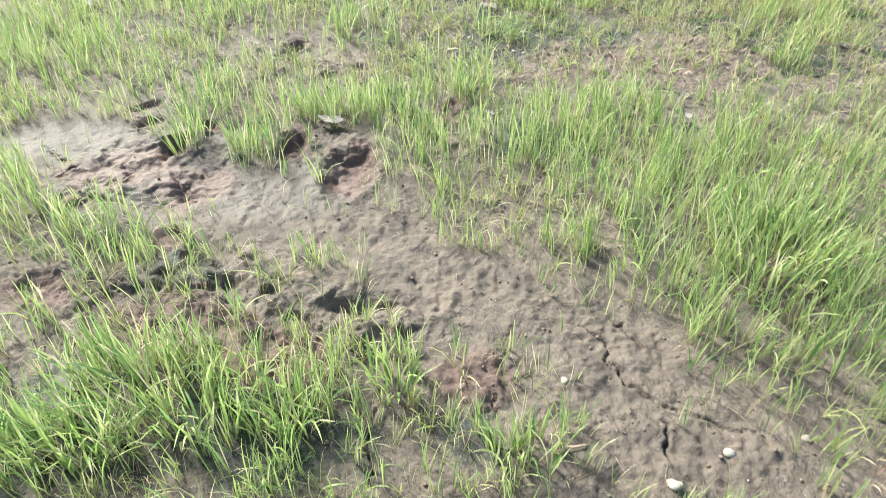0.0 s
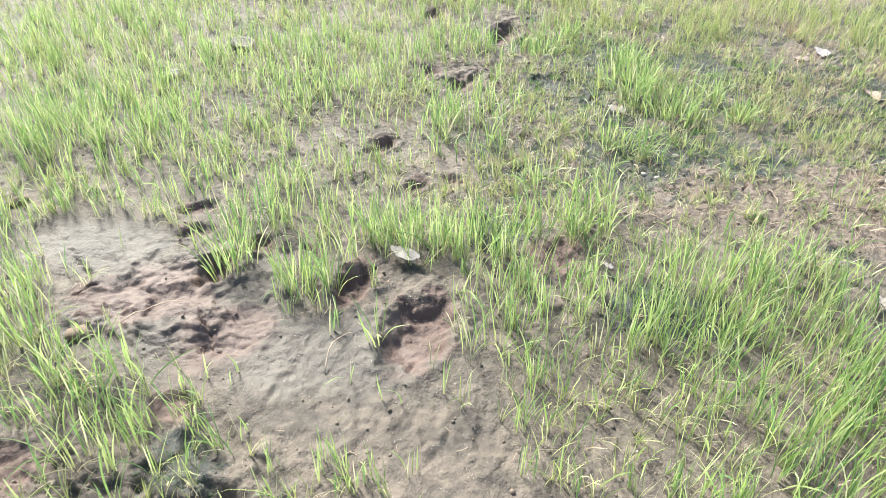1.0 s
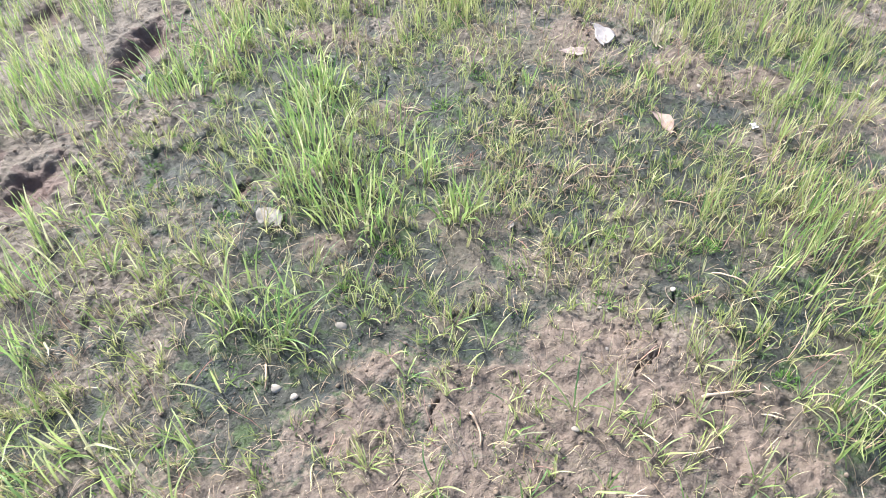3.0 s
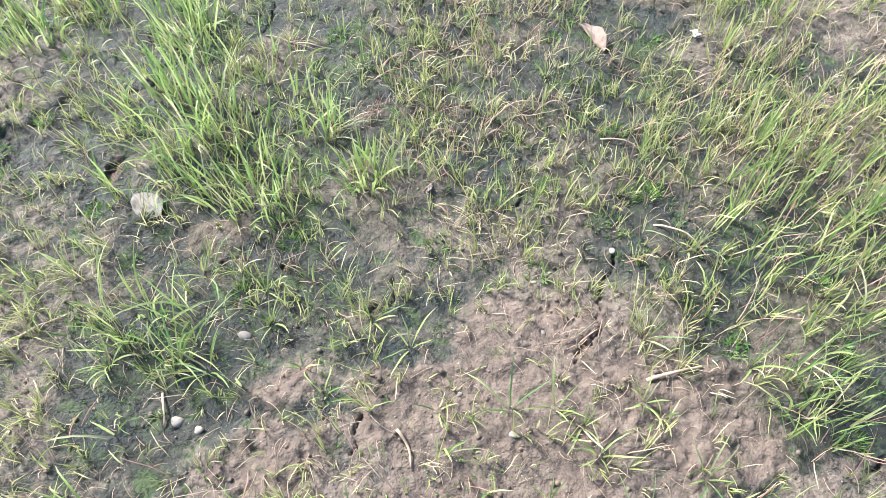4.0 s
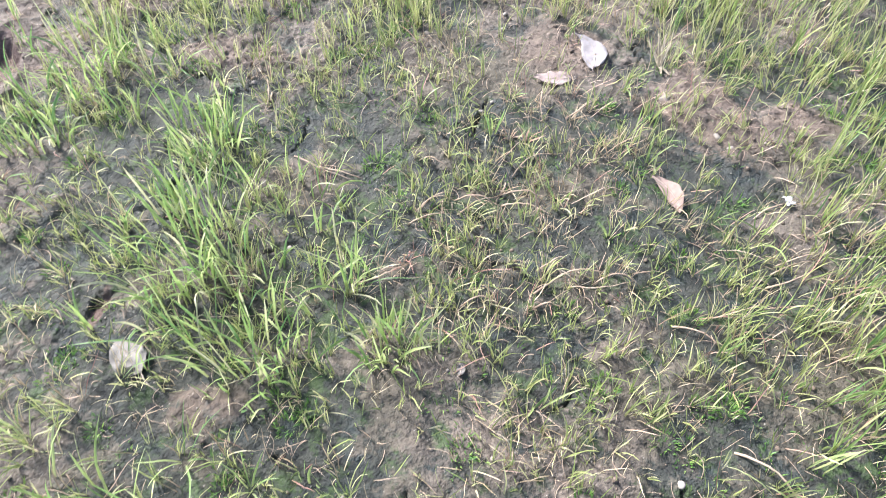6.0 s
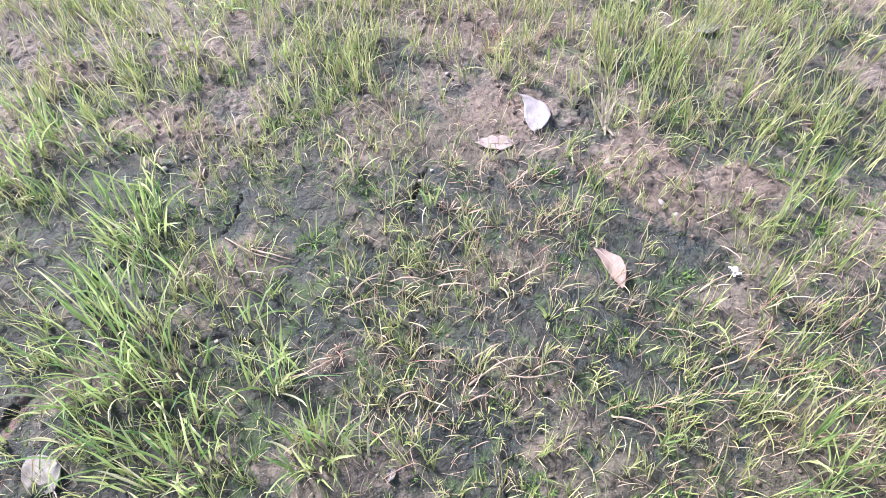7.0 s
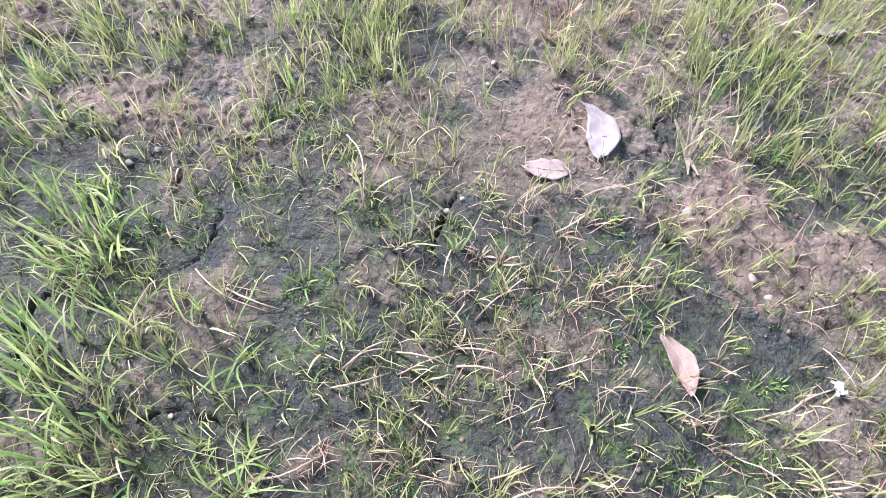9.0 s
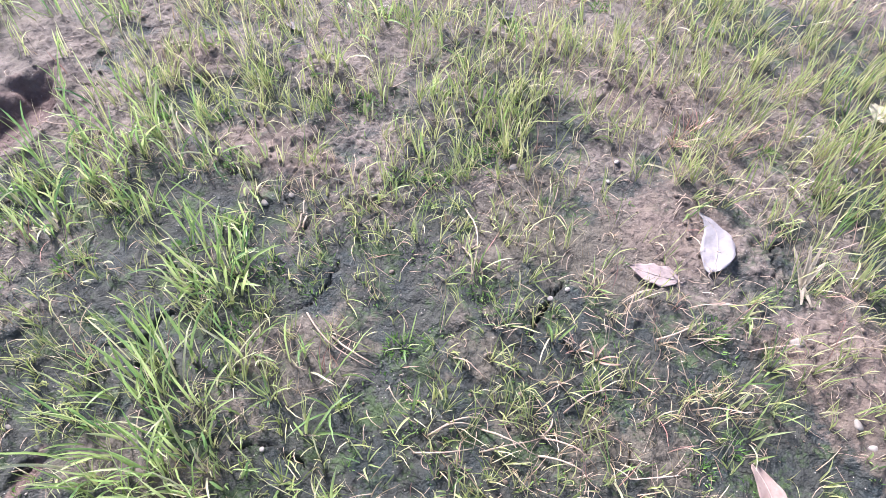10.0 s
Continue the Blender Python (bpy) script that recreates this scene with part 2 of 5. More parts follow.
area('tall', -0.59, -2.02, 0.16, 0.11)
area('tall', -0.70, -2.13, 0.09, 0.06)
area('tall', 0.23, -2.26, 0.45, 0.52)
area('tall', 0.37, -2.71, 0.16, 0.22)
area('tall', -2.25, -1.22, 0.34, 0.43)
area('tall', -1.10, -2.95, 0.20, 0.18)
area('tall', -1.30, -3.14, 0.16, 0.08)
area('tall', -0.81, -3.01, 0.09, 0.11)
area('tall', -0.63, -2.90, 0.07, 0.08)
area('tall', -0.36, -3.08, 0.11, 0.06)
area('tall', -1.40, -2.62, 0.21, 0.16)
area('tall', -1.76, -2.34, 0.10, 0.16)
area('tall', -1.13, -1.90, 0.11, 0.14)
area('short', -0.42, 0.22, 0.14, 0.10)
area('short', -0.75, 0.31, 0.07, 0.07)
area('short', 0.01, 0.50, 0.10, 0.09)
area('short', -0.09, 0.22, 0.13, 0.15)
area('short', 0.14, -0.31, 0.09, 0.08)
area('short', 0.28, -0.26, 0.09, 0.08)
area('short', 0.10, -0.45, 0.10, 0.06)
area('short', -0.17, 0.04, 0.10, 0.10)
area('short', 0.52, -0.67, 0.11, 0.05)
area('short', 0.13, -0.68, 0.09, 0.05)
area('short', 0.32, -0.56, 0.11, 0.05)
area('short', 0.42, -0.45, 0.06, 0.04)
area('short', 0.32, -0.76, 0.17, 0.21)
area('short', 0.50, -0.76, 0.09, 0.08)
area('short', 0.04, -1.20, 0.07, 0.05)
area('short', 0.28, -1.07, 0.15, 0.06)
area('short', -0.34, -0.93, 0.06, 0.05)
area('short', -0.02, -1.03, 0.05, 0.04)
area('short', 0.56, -1.20, 0.06, 0.04)
area('short', -0.64, -0.87, 0.19, 0.13)
area('dry', 0.34, 0.33, 0.06, 0.06)
area('dry', 0.40, 0.26, 0.09, 0.08)
area('dry', 0.31, -0.36, 0.16, 0.10)
area('dry', 0.37, -0.59, 0.10, 0.04)
area('dry', 0.64, -0.01, 0.10, 0.10)
area('dry', 0.45, -0.16, 0.14, 0.09)
area('dry', 0.11, -0.16, 0.07, 0.06)
area('dry', 0.04, 0.10, 0.07, 0.07)
area('dry', 0.74, -0.54, 0.07, 0.04)
area('dry', 0.69, -0.72, 0.09, 0.03)
area('dry', 0.29, -0.17, 0.11, 0.11)
area('dry', 0.16, -0.41, 0.12, 0.07)
area('dry', 0.16, -0.57, 0.18, 0.12)
area('dry', 0.42, -0.30, 0.08, 0.11)
area('dry', 0.62, -0.48, 0.10, 0.10)
area('dry', 0.21, -0.86, 0.07, 0.06)
area('dry', 0.40, -1.13, 0.08, 0.06)
area('dry', 0.56, -1.19, 0.10, 0.03)
area('dry', -0.12, -1.43, 0.26, 0.16)
area('dry', -0.69, -1.47, 0.22, 0.12)
area('dry', -0.26, -1.34, 0.29, 0.15)
area('algae', -0.68, 0.12, 0.09, 0.06)
area('algae', -0.61, -0.48, 0.09, 0.07)
area('algae', -0.36, -0.53, 0.07, 0.05)
area('algae', -0.71, -0.37, 0.07, 0.05)
area('algae', 0.12, 0.26, 0.09, 0.08)
area('algae', -0.27, -0.25, 0.07, 0.05)
area('algae', -0.05, -0.01, 0.08, 0.08)
area('algae', -0.17, -0.16, 0.14, 0.09)
area('algae', -0.01, -0.49, 0.11, 0.07)
area('algae', 0.08, -0.66, 0.11, 0.06)
area('algae', 0.27, -0.69, 0.07, 0.07)
area('algae', 0.50, -0.64, 0.08, 0.05)
area('algae', 0.38, -0.43, 0.07, 0.05)
area('algae', 0.26, -0.19, 0.10, 0.08)
area('algae', -0.57, -0.35, 0.06, 0.11)
area('algae', -0.53, -0.52, 0.04, 0.06)
area('algae', 0.78, -0.61, 0.09, 0.05)
area('algae', -0.21, -0.62, 0.06, 0.05)
area('algae', 0.73, -0.36, 0.08, 0.05)
area('algae', -0.06, -0.62, 0.06, 0.06)
area('algae', -0.26, -1.03, 0.11, 0.09)
area('algae', -0.39, -1.17, 0.12, 0.10)
area('algae', -0.09, -0.84, 0.07, 0.08)
area('algae', -0.14, -0.57, 0.07, 0.06)
area('algae', 0.56, -0.90, 0.11, 0.08)
area('algae', 0.68, -1.11, 0.07, 0.05)
area('algae', 0.81, -1.23, 0.07, 0.05)
area('algae', 0.53, -0.58, 0.07, 0.06)
area('algae', 0.28, -0.77, 0.07, 0.05)
area('algae', 0.09, -1.04, 0.06, 0.03)
area('algae', -0.11, -1.21, 0.05, 0.03)
area('algae', -0.07, -1.29, 0.05, 0.03)
area('algae', 0.88, -1.29, 0.06, 0.04)
area('algae', 0.61, -0.67, 0.13, 0.11)
area('algae', -0.77, -1.75, 0.08, 0.04)
area('algae', -0.42, -1.23, 0.09, 0.07)
area('algae', -0.15, -0.88, 0.12, 0.13)
area('algae', -0.53, -0.26, 0.11, 0.17)
area('algae', -0.42, -1.06, 0.10, 0.10)
area('algae', -0.27, -1.89, 0.07, 0.07)
area('algae', -0.77, -1.66, 0.08, 0.05)
area('algae', -1.22, -2.56, 0.07, 0.05)
area('algae', -0.48, -3.02, 0.07, 0.05)
area('algae', -1.29, -3.09, 0.09, 0.06)
area('bare', -1.05, 0.20, 0.12, 0.07)
area('bare', 0.25, 0.41, 0.09, 0.07)
area('bare', -0.75, 0.25, 0.10, 0.05)
area('bare', -0.43, 0.05, 0.15, 0.07)
area('bare', 0.65, -0.13, 0.14, 0.13)
area('bare', 0.35, 0.09, 0.10, 0.10)
area('bare', 0.85, -0.16, 0.07, 0.06)
area('bare', 0.28, -1.10, 0.17, 0.06)
area('bare', 0.25, -1.25, 0.33, 0.11)
area('bare', 0.55, -1.22, 0.10, 0.05)
area('bare', -0.14, -1.17, 0.07, 0.04)
area('bare', -0.28, -0.84, 0.08, 0.04)
area('bare', -1.34, -2.25, 0.24, 0.10)
area('bare', -0.99, -2.19, 0.06, 0.07)
area('bare', -0.86, -2.11, 0.06, 0.08)
area('bare', -0.82, -2.46, 0.33, 0.14)
area('bare', -0.40, -2.61, 0.21, 0.14)
area('bare', -0.10, -2.88, 0.19, 0.16)
area('bare', -0.04, -3.06, 0.19, 0.10)
area('bare', -0.48, -2.92, 0.08, 0.06)
area('mud', -1.86, -1.97, 0.13, 0.10)
area('mud', -1.57, -2.14, 0.18, 0.08)
area('mud', -1.80, -2.02, 0.22, 0.13)
area('mud', -1.48, -2.16, 0.30, 0.20)
area('mud', -1.20, -2.24, 0.26, 0.12)
area('mud', -0.92, -2.22, 0.14, 0.12)
area('red', -1.48, -2.12, 0.14, 0.10)
area('red', -0.46, -2.90, 0.11, 0.07)
area('red', -1.52, -2.69, 0.09, 0.07)
area('red', -1.30, -2.24, 0.10, 0.12)
area('red', -0.57, -1.75, 0.08, 0.10)
area('red', -1.15, -2.80, 0.16, 0.09)
area('red', -0.93, -2.87, 0.15, 0.08)
area('trodden', -0.85, -2.40, 0.28, 0.11)
area('trodden', -0.47, -2.60, 0.22, 0.11)
area('trodden', -0.14, -2.84, 0.18, 0.13)
area('trodden', -0.02, -3.06, 0.16, 0.09)
area('bare', -1.00, -0.01, 0.15, 0.14)
area('bare', -1.14, -0.62, 0.20, 0.13)
area('bare', -0.96, 0.03, 0.13, 0.13)
area('bare', -0.90, -2.10, 0.13, 0.18)
area('bare', -1.07, -1.96, 0.10, 0.12)
area('bare', -1.45, -2.10, 0.26, 0.20)
area('dry', 0.90, -0.75, 0.30, 0.30)
area('damp', 0.18, -0.42, 0.62, 0.30)
area('damp', -0.25, -0.90, 0.35, 0.22)
area('damp', 0.65, -0.75, 0.28, 0.30)
area('damp', 0.78, -1.12, 0.26, 0.20)
area('algae', 0.70, -1.00, 0.20, 0.10)
area('algae', 0.62, -1.14, 0.10, 0.08)
area('damp', -0.48, -0.35, 0.25, 0.30)
area('damp', 0.15, -0.05, 0.18, 0.20)
area('open', -1.20, -2.70, 0.36, 0.14)
area('open', -0.72, -2.72, 0.26, 0.13)
area('open', -1.55, -2.68, 0.16, 0.10)
area('tall', -1.05, -3.08, 0.30, 0.12)
area('tall', -1.50, -2.47, 0.16, 0.10)
area('tall', 0.86, -0.56, 0.10, 0.12)
area('tall', 0.93, -0.95, 0.14, 0.16)
area('tall', 0.92, -1.12, 0.14, 0.09)
area('tall', 1.07, -0.74, 0.12, 0.20)
area('tall', 0.72, 0.12, 0.12, 0.12)
area('tall', -0.86, -0.14, 0.12, 0.13)
area('tall', -1.08, -0.30, 0.10, 0.06)
area('tall', -0.66, -1.40, 0.12, 0.07)
area('tall', -0.86, -1.17, 0.10, 0.07)
area('bare', 0.10, -1.43, 0.55, 0.11)
area('bare', -0.17, -1.30, 0.13, 0.08)
area('bare', 0.55, -1.34, 0.14, 0.08)
area('algae', 0.35, -0.50, 0.22, 0.10)
area('algae', 0.64, -0.58, 0.18, 0.11)
area('algae', 0.10, -0.64, 0.20, 0.07)
area('algae', -0.12, -0.50, 0.13, 0.11)
area('algae', 0.36, -0.22, 0.16, 0.11)
area('algae', 0.60, -0.34, 0.12, 0.07)
area('tall', -0.38, -1.97, 0.30, 0.11)
area('tall', 0.00, -1.92, 0.30, 0.14)
area('tall', -0.66, -1.66, 0.14, 0.07)
area('algae', -0.27, -1.91, 0.16, 0.11)
area('algae', -1.20, -2.60, 0.08, 0.06)
area('algae', -0.455, -3.04, 0.08, 0.06)
area('algae', -0.74, -1.69, 0.12, 0.07)
area('algae', -0.43, -1.21, 0.13, 0.12)
area('algae', -0.27, -1.01, 0.16, 0.05)
area('algae', -0.36, -1.20, 0.16, 0.11)
area('algae', 0.66, -1.10, 0.11, 0.07)
area('algae', 0.76, -1.30, 0.08, 0.07)
area('algae', -0.12, -0.86, 0.07, 0.10)
area('algae', -1.30, -3.10, 0.22, 0.12)
area('algae', -0.90, -3.05, 0.25, 0.12)
area('algae', -0.70, -1.68, 0.12, 0.06)
crack((-0.205, -2.730), (-0.155, -2.770), (-0.160, -2.840), (-0.120, -2.890), (-0.070, -2.930), (-0.040, -2.960), (0.060, -2.990), (0.110, -3.000))
crack((-0.120, -2.700), (-0.110, -2.760), (-0.080, -2.790))
crack((-0.070, -2.985), (-0.072, -3.050), (-0.060, -3.110), (-0.040, -3.140))
crack((-0.666, -2.998), (-0.657, -3.122), (-0.643, -3.170))
crack((-0.416, -2.935), (-0.416, -2.999))
crack((0.460, -0.953), (0.442, -1.000), (0.425, -1.035), (0.411, -1.104), (0.381, -1.128), (0.338, -1.176))
crack((0.043, -0.968), (0.031, -1.013), (-0.009, -1.042))
crack((0.303, -0.760), (0.302, -0.814), (0.264, -0.851))
crack((-0.029, -1.237), (-0.034, -1.298))
crack((-0.171, -0.911), (-0.129, -0.955))
crack((0.868, -1.349), (0.828, -1.372), (0.783, -1.386))
crack((0.167, -0.095), (0.153, -0.159), (0.143, -0.204))
crack((0.200, -0.199), (0.248, -0.218))
crack((-0.225, -0.163), (-0.223, -0.223), (-0.240, -0.262), (-0.272, -0.276))
crack((-0.529, -0.017), (-0.408, -0.042), (-0.344, -0.086), (-0.310, -0.112))
crack((-0.515, -0.239), (-0.477, -0.289))
crack((-0.471, -0.354), (-0.467, -0.411), (-0.458, -0.456))
crack((0.334, -0.347), (0.347, -0.382))
crack((-0.255, -0.523), (-0.207, -0.515), (-0.148, -0.518), (-0.098, -0.517))
crack((0.184, -0.540), (0.233, -0.552))
crack((0.559, 0.113), (0.533, 0.032))
crack((0.742, -0.266), (0.786, -0.295))
crack((-0.541, -0.613), (-0.545, -0.649))
crack((-0.908, 0.093), (-0.845, 0.103))
crack((-0.445, -0.335), (-0.473, -0.359), (-0.477, -0.398), (-0.538, -0.441))
crack((0.189, -0.085), (0.155, -0.142), (0.149, -0.206))
crack((-1.861, -2.047), (-1.811, -2.082), (-1.759, -2.113))
crack((-1.373, -2.212), (-1.334, -2.252), (-1.286, -2.285))
crack((-1.730, -2.205), (-1.691, -2.166))
hole(-0.850, -2.120, 0.078, 0.140, 0.062, -14)
hole(-1.060, -1.995, 0.050, 0.088, 0.060, -10)
hole(-1.422, -2.030, 0.046, 0.072, 0.048, -25)
hole(-1.565, -1.890, 0.060, 0.032, 0.034, 38)
hole(-1.630, -1.775, 0.065, 0.034, 0.030, 40)
hole(-1.230, -1.250, 0.044, 0.072, 0.044, -18)
hole(-1.065, -0.665, 0.072, 0.105, 0.052, -22)
hole(-1.235, -0.600, 0.055, 0.070, 0.032)
hole(-0.997, -0.045, 0.066, 0.150, 0.070, -8)
hole(-1.395, 0.150, 0.060, 0.090, 0.040, -15)
hole(-1.570, -2.190, 0.150, 0.085, 0.028, 10)
hole(-1.290, -2.240, 0.070, 0.090, 0.034, 35)
hole(-0.565, -1.750, 0.034, 0.065, 0.024)
hole(-1.035, -1.490, 0.036, 0.056, 0.036, -20)
hole(-0.930, -1.440, 0.050, 0.040, 0.022)
hole(-1.235, -1.885, 0.018, 0.015, 0.024)
hole(-1.360, -1.910, 0.050, 0.042, 0.034, 20)
hole(-0.532, -0.652, 0.015, 0.042, 0.020, -28)
hole(-1.150, -2.795, 0.060, 0.050, 0.024)
hole(-1.520, -2.690, 0.070, 0.055, 0.022)
hole(-0.930, -2.830, 0.065, 0.042, 0.018)
hole(-1.300, -2.460, 0.050, 0.035, 0.022, 20)
churn(-1.50, -2.16, 0.34, 0.22, 0.024)
churn(-1.15, -0.60, 0.25, 0.20, 0.015)
churn(-0.95, -2.80, 0.38, 0.22, 0.024)
churn(-0.46, -2.90, 0.18, 0.13, 0.020)
churn(-1.25, -2.60, 0.34, 0.18, 0.026)
churn(-0.66, -2.76, 0.26, 0.12, 0.014)


def hashed(i, j, seed):
    """A repeatable random number for each whole pair."""
    n = (i * 374761393 + j * 668265263 + seed * 1442695041) & 0xFFFFFFFF
    n = ((n ^ (n >> 13)) * 1274126177) & 0xFFFFFFFF
    return ((n ^ (n >> 16)) & 0xFFFFFF) / float(0xFFFFFF)


def lumps(x, y, size, seed):
    """Smooth noise from -1 to 1 with lumps of that size."""
    u, v = x / size, y / size
    i, j = np.floor(u).astype(np.int64), np.floor(v).astype(np.int64)
    a, b = u - i, v - j
    a, b = a * a * (3 - 2 * a), b * b * (3 - 2 * b)
    low = hashed(i, j, seed) * (1 - a) + hashed(i + 1, j, seed) * a
    high = hashed(i, j + 1, seed) * (1 - a) + hashed(i + 1, j + 1, seed) * a
    return 2 * (low * (1 - b) + high * b) - 1


def clods(x, y, size, seed):
    """Rounded crumbs of that size: 1 on their tops, 0 in the joints."""
    u, v = x / size, y / size
    i, j = np.floor(u).astype(np.int64), np.floor(v).astype(np.int64)
    best = np.full(u.shape, 9.0)
    for di in (-1, 0, 1):
        for dj in (-1, 0, 1):
            cx = i + di + hashed(i + di, j + dj, seed)
            cy = j + dj + hashed(i + di, j + dj, seed + 7)
            best = np.minimum(best, (u - cx) ** 2 + (v - cy) ** 2)
    return np.clip(1 - best * 1.3, 0, 1)


def step(a, b, v):
    s = np.clip((v - a) / (b - a), 0, 1)
    return s * s * (3 - 2 * s)


def cover(kind, x, y, soft=0.45):
    """How much of that kind there is at each place, 0 to 1, with ragged edges."""
    wob = 0.28 * lumps(x, y, 0.11, 31) + 0.22 * lumps(x, y, 0.045, 32)
    total = np.zeros(x.shape)
    for cx, cy, rx, ry in PLAN[kind]:
        near = np.nonzero((np.abs(x - cx) < 1.9 * rx) & (np.abs(y - cy) < 1.9 * ry))[0]
        if len(near):
            d = np.sqrt(((x[near] - cx) / rx) ** 2 + ((y[near] - cy) / ry) ** 2) + wob[near]
            total[near] = np.maximum(total[near], 1 - step(1 - soft, 1 + soft, d))
    return total


def near_zone(x, y):
    """1 on the damp low ground, 0 on the drier ground to the south-west."""
    return step(-1.15, -0.75, x) * step(-1.75, -1.35, y) * (1 - step(1.5, 2.2, x)) * (1 - step(1.6, 2.4, y))


def algae_film(x, y):
    wild = 0.36 + 0.22 * step(-0.95, -0.7, y) * (1 - 0.5 * step(-0.1, 0.2, y)) + 0.65 * lumps(x, y, 0.19, 33) + 0.45 * lumps(x, y, 0.075, 34) + 0.3 * lumps(x, y, 0.03, 35)
    wild = wild * (0.25 + 0.75 * near_zone(x, y)) * (1 - 0.3 * step(0.1, 0.4, y) * (1 - step(0.3, 0.5, x))) - 0.10
    return np.clip(np.maximum(0.5 * cover("algae", x, y, 0.8) + 0.5 * wild, wild) * (1 - 0.8 * cover("bare", x, y)) + 0.35 * cover("algae", x, y, 0.8) - 0.6 * cover("mud", x, y), 0, 1)


def red_soil(x, y):
    """Fresh reddish subsoil in the trodden holes and where the crust has broken away."""
    total = cover("red", x, y)
    for cx, cy, rx, ry, depth, turn in HOLES:
        d = np.hypot((x - cx) / rx, (y - cy) / ry) + 0.35 * lumps(x, y, 0.03, 36)
        total = np.maximum(total, 1 - step(0.8, 1.25, d))
    return total


def relief(x, y):
    """Height of the ground at flat arrays x, y."""
    bare, mud, algae = cover("bare", x, y), cover("mud", x, y), algae_film(x, y)
    h = 0.007 * lumps(x, y, 0.6, 1) + 0.006 * lumps(x, y, 0.17, 2) + 0.003 * lumps(x, y, 0.06, 3)
    crumbly = np.clip(0.7 + 0.5 * lumps(x, y, 0.25, 4) + 0.25 * bare - 0.3 * algae - 0.75 * mud - 0.35 * cover("trodden", x, y), 0.12, 1.1) * (0.85 + 0.15 * near_zone(x, y))
    h += crumbly * (0.008 * (1 - 0.3 * bare) * clods(x, y, 0.036, 5) * step(-0.1, 0.35, lumps(x, y, 0.05, 9)) + 0.006 * (1 - 0.3 * bare) * clods(x, y, 0.018, 6) * step(-0.25, 0.2, lumps(x, y, 0.04, 37)))
    h += crumbly * (0.0050 * clods(x, y, 0.0105, 7) * step(-0.2, 0.2, lumps(x, y, 0.03, 10)) + 0.0020 * lumps(x, y, 0.022, 38) + 0.0026 * lumps(x, y, 0.010, 8))
    broken = np.maximum(cover("open", x, y), 0.45 * cover("trodden", x, y))
    h += broken * (0.014 * clods(x, y, 0.034, 53) * step(0.0, 0.4, lumps(x, y, 0.07, 54)) + 0.007 * clods(x, y, 0.017, 55) * step(-0.1, 0.3, lumps(x, y, 0.045, 56)))
    rough = np.maximum(np.maximum(mud, 1.2 * cover("trodden", x, y)), 0.7 * bare)
    h += 0.006 * bare - 0.008 * algae + rough * (0.0028 * lumps(x, y, 0.026, 27) + 0.0024 * lumps(x, y, 0.013, 28))
    h -= 0.003 * rough * step(0.35, 0.75, lumps(x, y, 0.021, 29)) * step(-0.2, 0.5, lumps(x, y, 0.09, 30))
    wx = x + 0.010 * lumps(x, y, 0.035, 11) + 0.007 * lumps(x, y, 0.014, 12)
    wy = y + 0.010 * lumps(x, y, 0.035, 13) + 0.007 * lumps(x, y, 0.014, 14)
    kx = x + 0.010 * lumps(x, y, 0.045, 22) + 0.008 * lumps(x, y, 0.016, 23)
    ky = y + 0.010 * lumps(x, y, 0.045, 24) + 0.008 * lumps(x, y, 0.016, 25)
    for line in CRACKS:
        px, py = [p[0] for p in line], [p[1] for p in line]
        near = np.nonzero((x > min(px) - .06) & (x < max(px) + .06) & (y > min(py) - .06) & (y < max(py) + .06))[0]
        if not len(near):
            continue
        best = np.full(len(near), 9.0)
        for (ax, ay), (bx, by) in zip(line, line[1:]):
            ux, uy = bx - ax, by - ay
            t = np.clip(((kx[near] - ax) * ux + (ky[near] - ay) * uy) / (ux * ux + uy * uy), 0, 1)
            best = np.minimum(best, np.hypot(kx[near] - ax - t * ux, ky[near] - ay - t * uy))
        wide = (0.0025 + 0.0009 * lumps(x[near], y[near], 0.05, 15)) * (1 - 0.22 * near_zone(x[near], y[near]))
        h[near] -= 0.020 * np.exp(-(best / wide) ** 2)
    for cx, cy, rx, ry, depth in CHURNED:
        near = np.nonzero((np.abs(x - cx) < 1.4 * rx) & (np.abs(y - cy) < 1.4 * ry))[0]
        if len(near):
            d = np.hypot((x[near] - cx) / rx, (y[near] - cy) / ry)
            slab = 2.5 * (lumps(wx[near], wy[near], 0.14, 18) + 0.5 * lumps(wx[near], wy[near], 0.06, 19))
            low = np.floor(slab)
            slab = (low + step(0.60, 0.95, slab - low)) / 2.5 + 0.10 * lumps(wx[near], wy[near], 0.02, 26)
            h[near] += depth * (slab + 0.35 * lumps(wx[near], wy[near], 0.05, 21)) * (1 - step(0.5, 1.2, d))
    for cx, cy, rx, ry, depth, turn in HOLES:
        near = np.nonzero((np.abs(x - cx) < 2.6 * max(rx, ry)) & (np.abs(y - cy) < 2.6 * max(rx, ry)))[0]
        if not len(near):
            continue
        c, s = math.cos(radians(turn)), math.sin(radians(turn))
        ux, uy = 0.5 * (wx[near] + x[near]) - cx, 0.5 * (wy[near] + y[near]) - cy
        d = np.hypot((ux * c + uy * s) / rx, (uy * c - ux * s) / ry)
        d = d + 0.13 * lumps(x[near], y[near], 0.06, 16) + 0.09 * lumps(x[near], y[near], 0.022, 17)
        h[near] += -0.60 * depth * (1 - step(0.45, 1.05, d)) * (1 + 0.10 * lumps(x[near], y[near], 0.04, 20)) + 0.12 * depth * np.exp(-((d - 1.25) / 0.2) ** 2)
    return h


def height(x, y):
    return float(relief(np.array([float(x)]), np.array([float(y)]))[0])


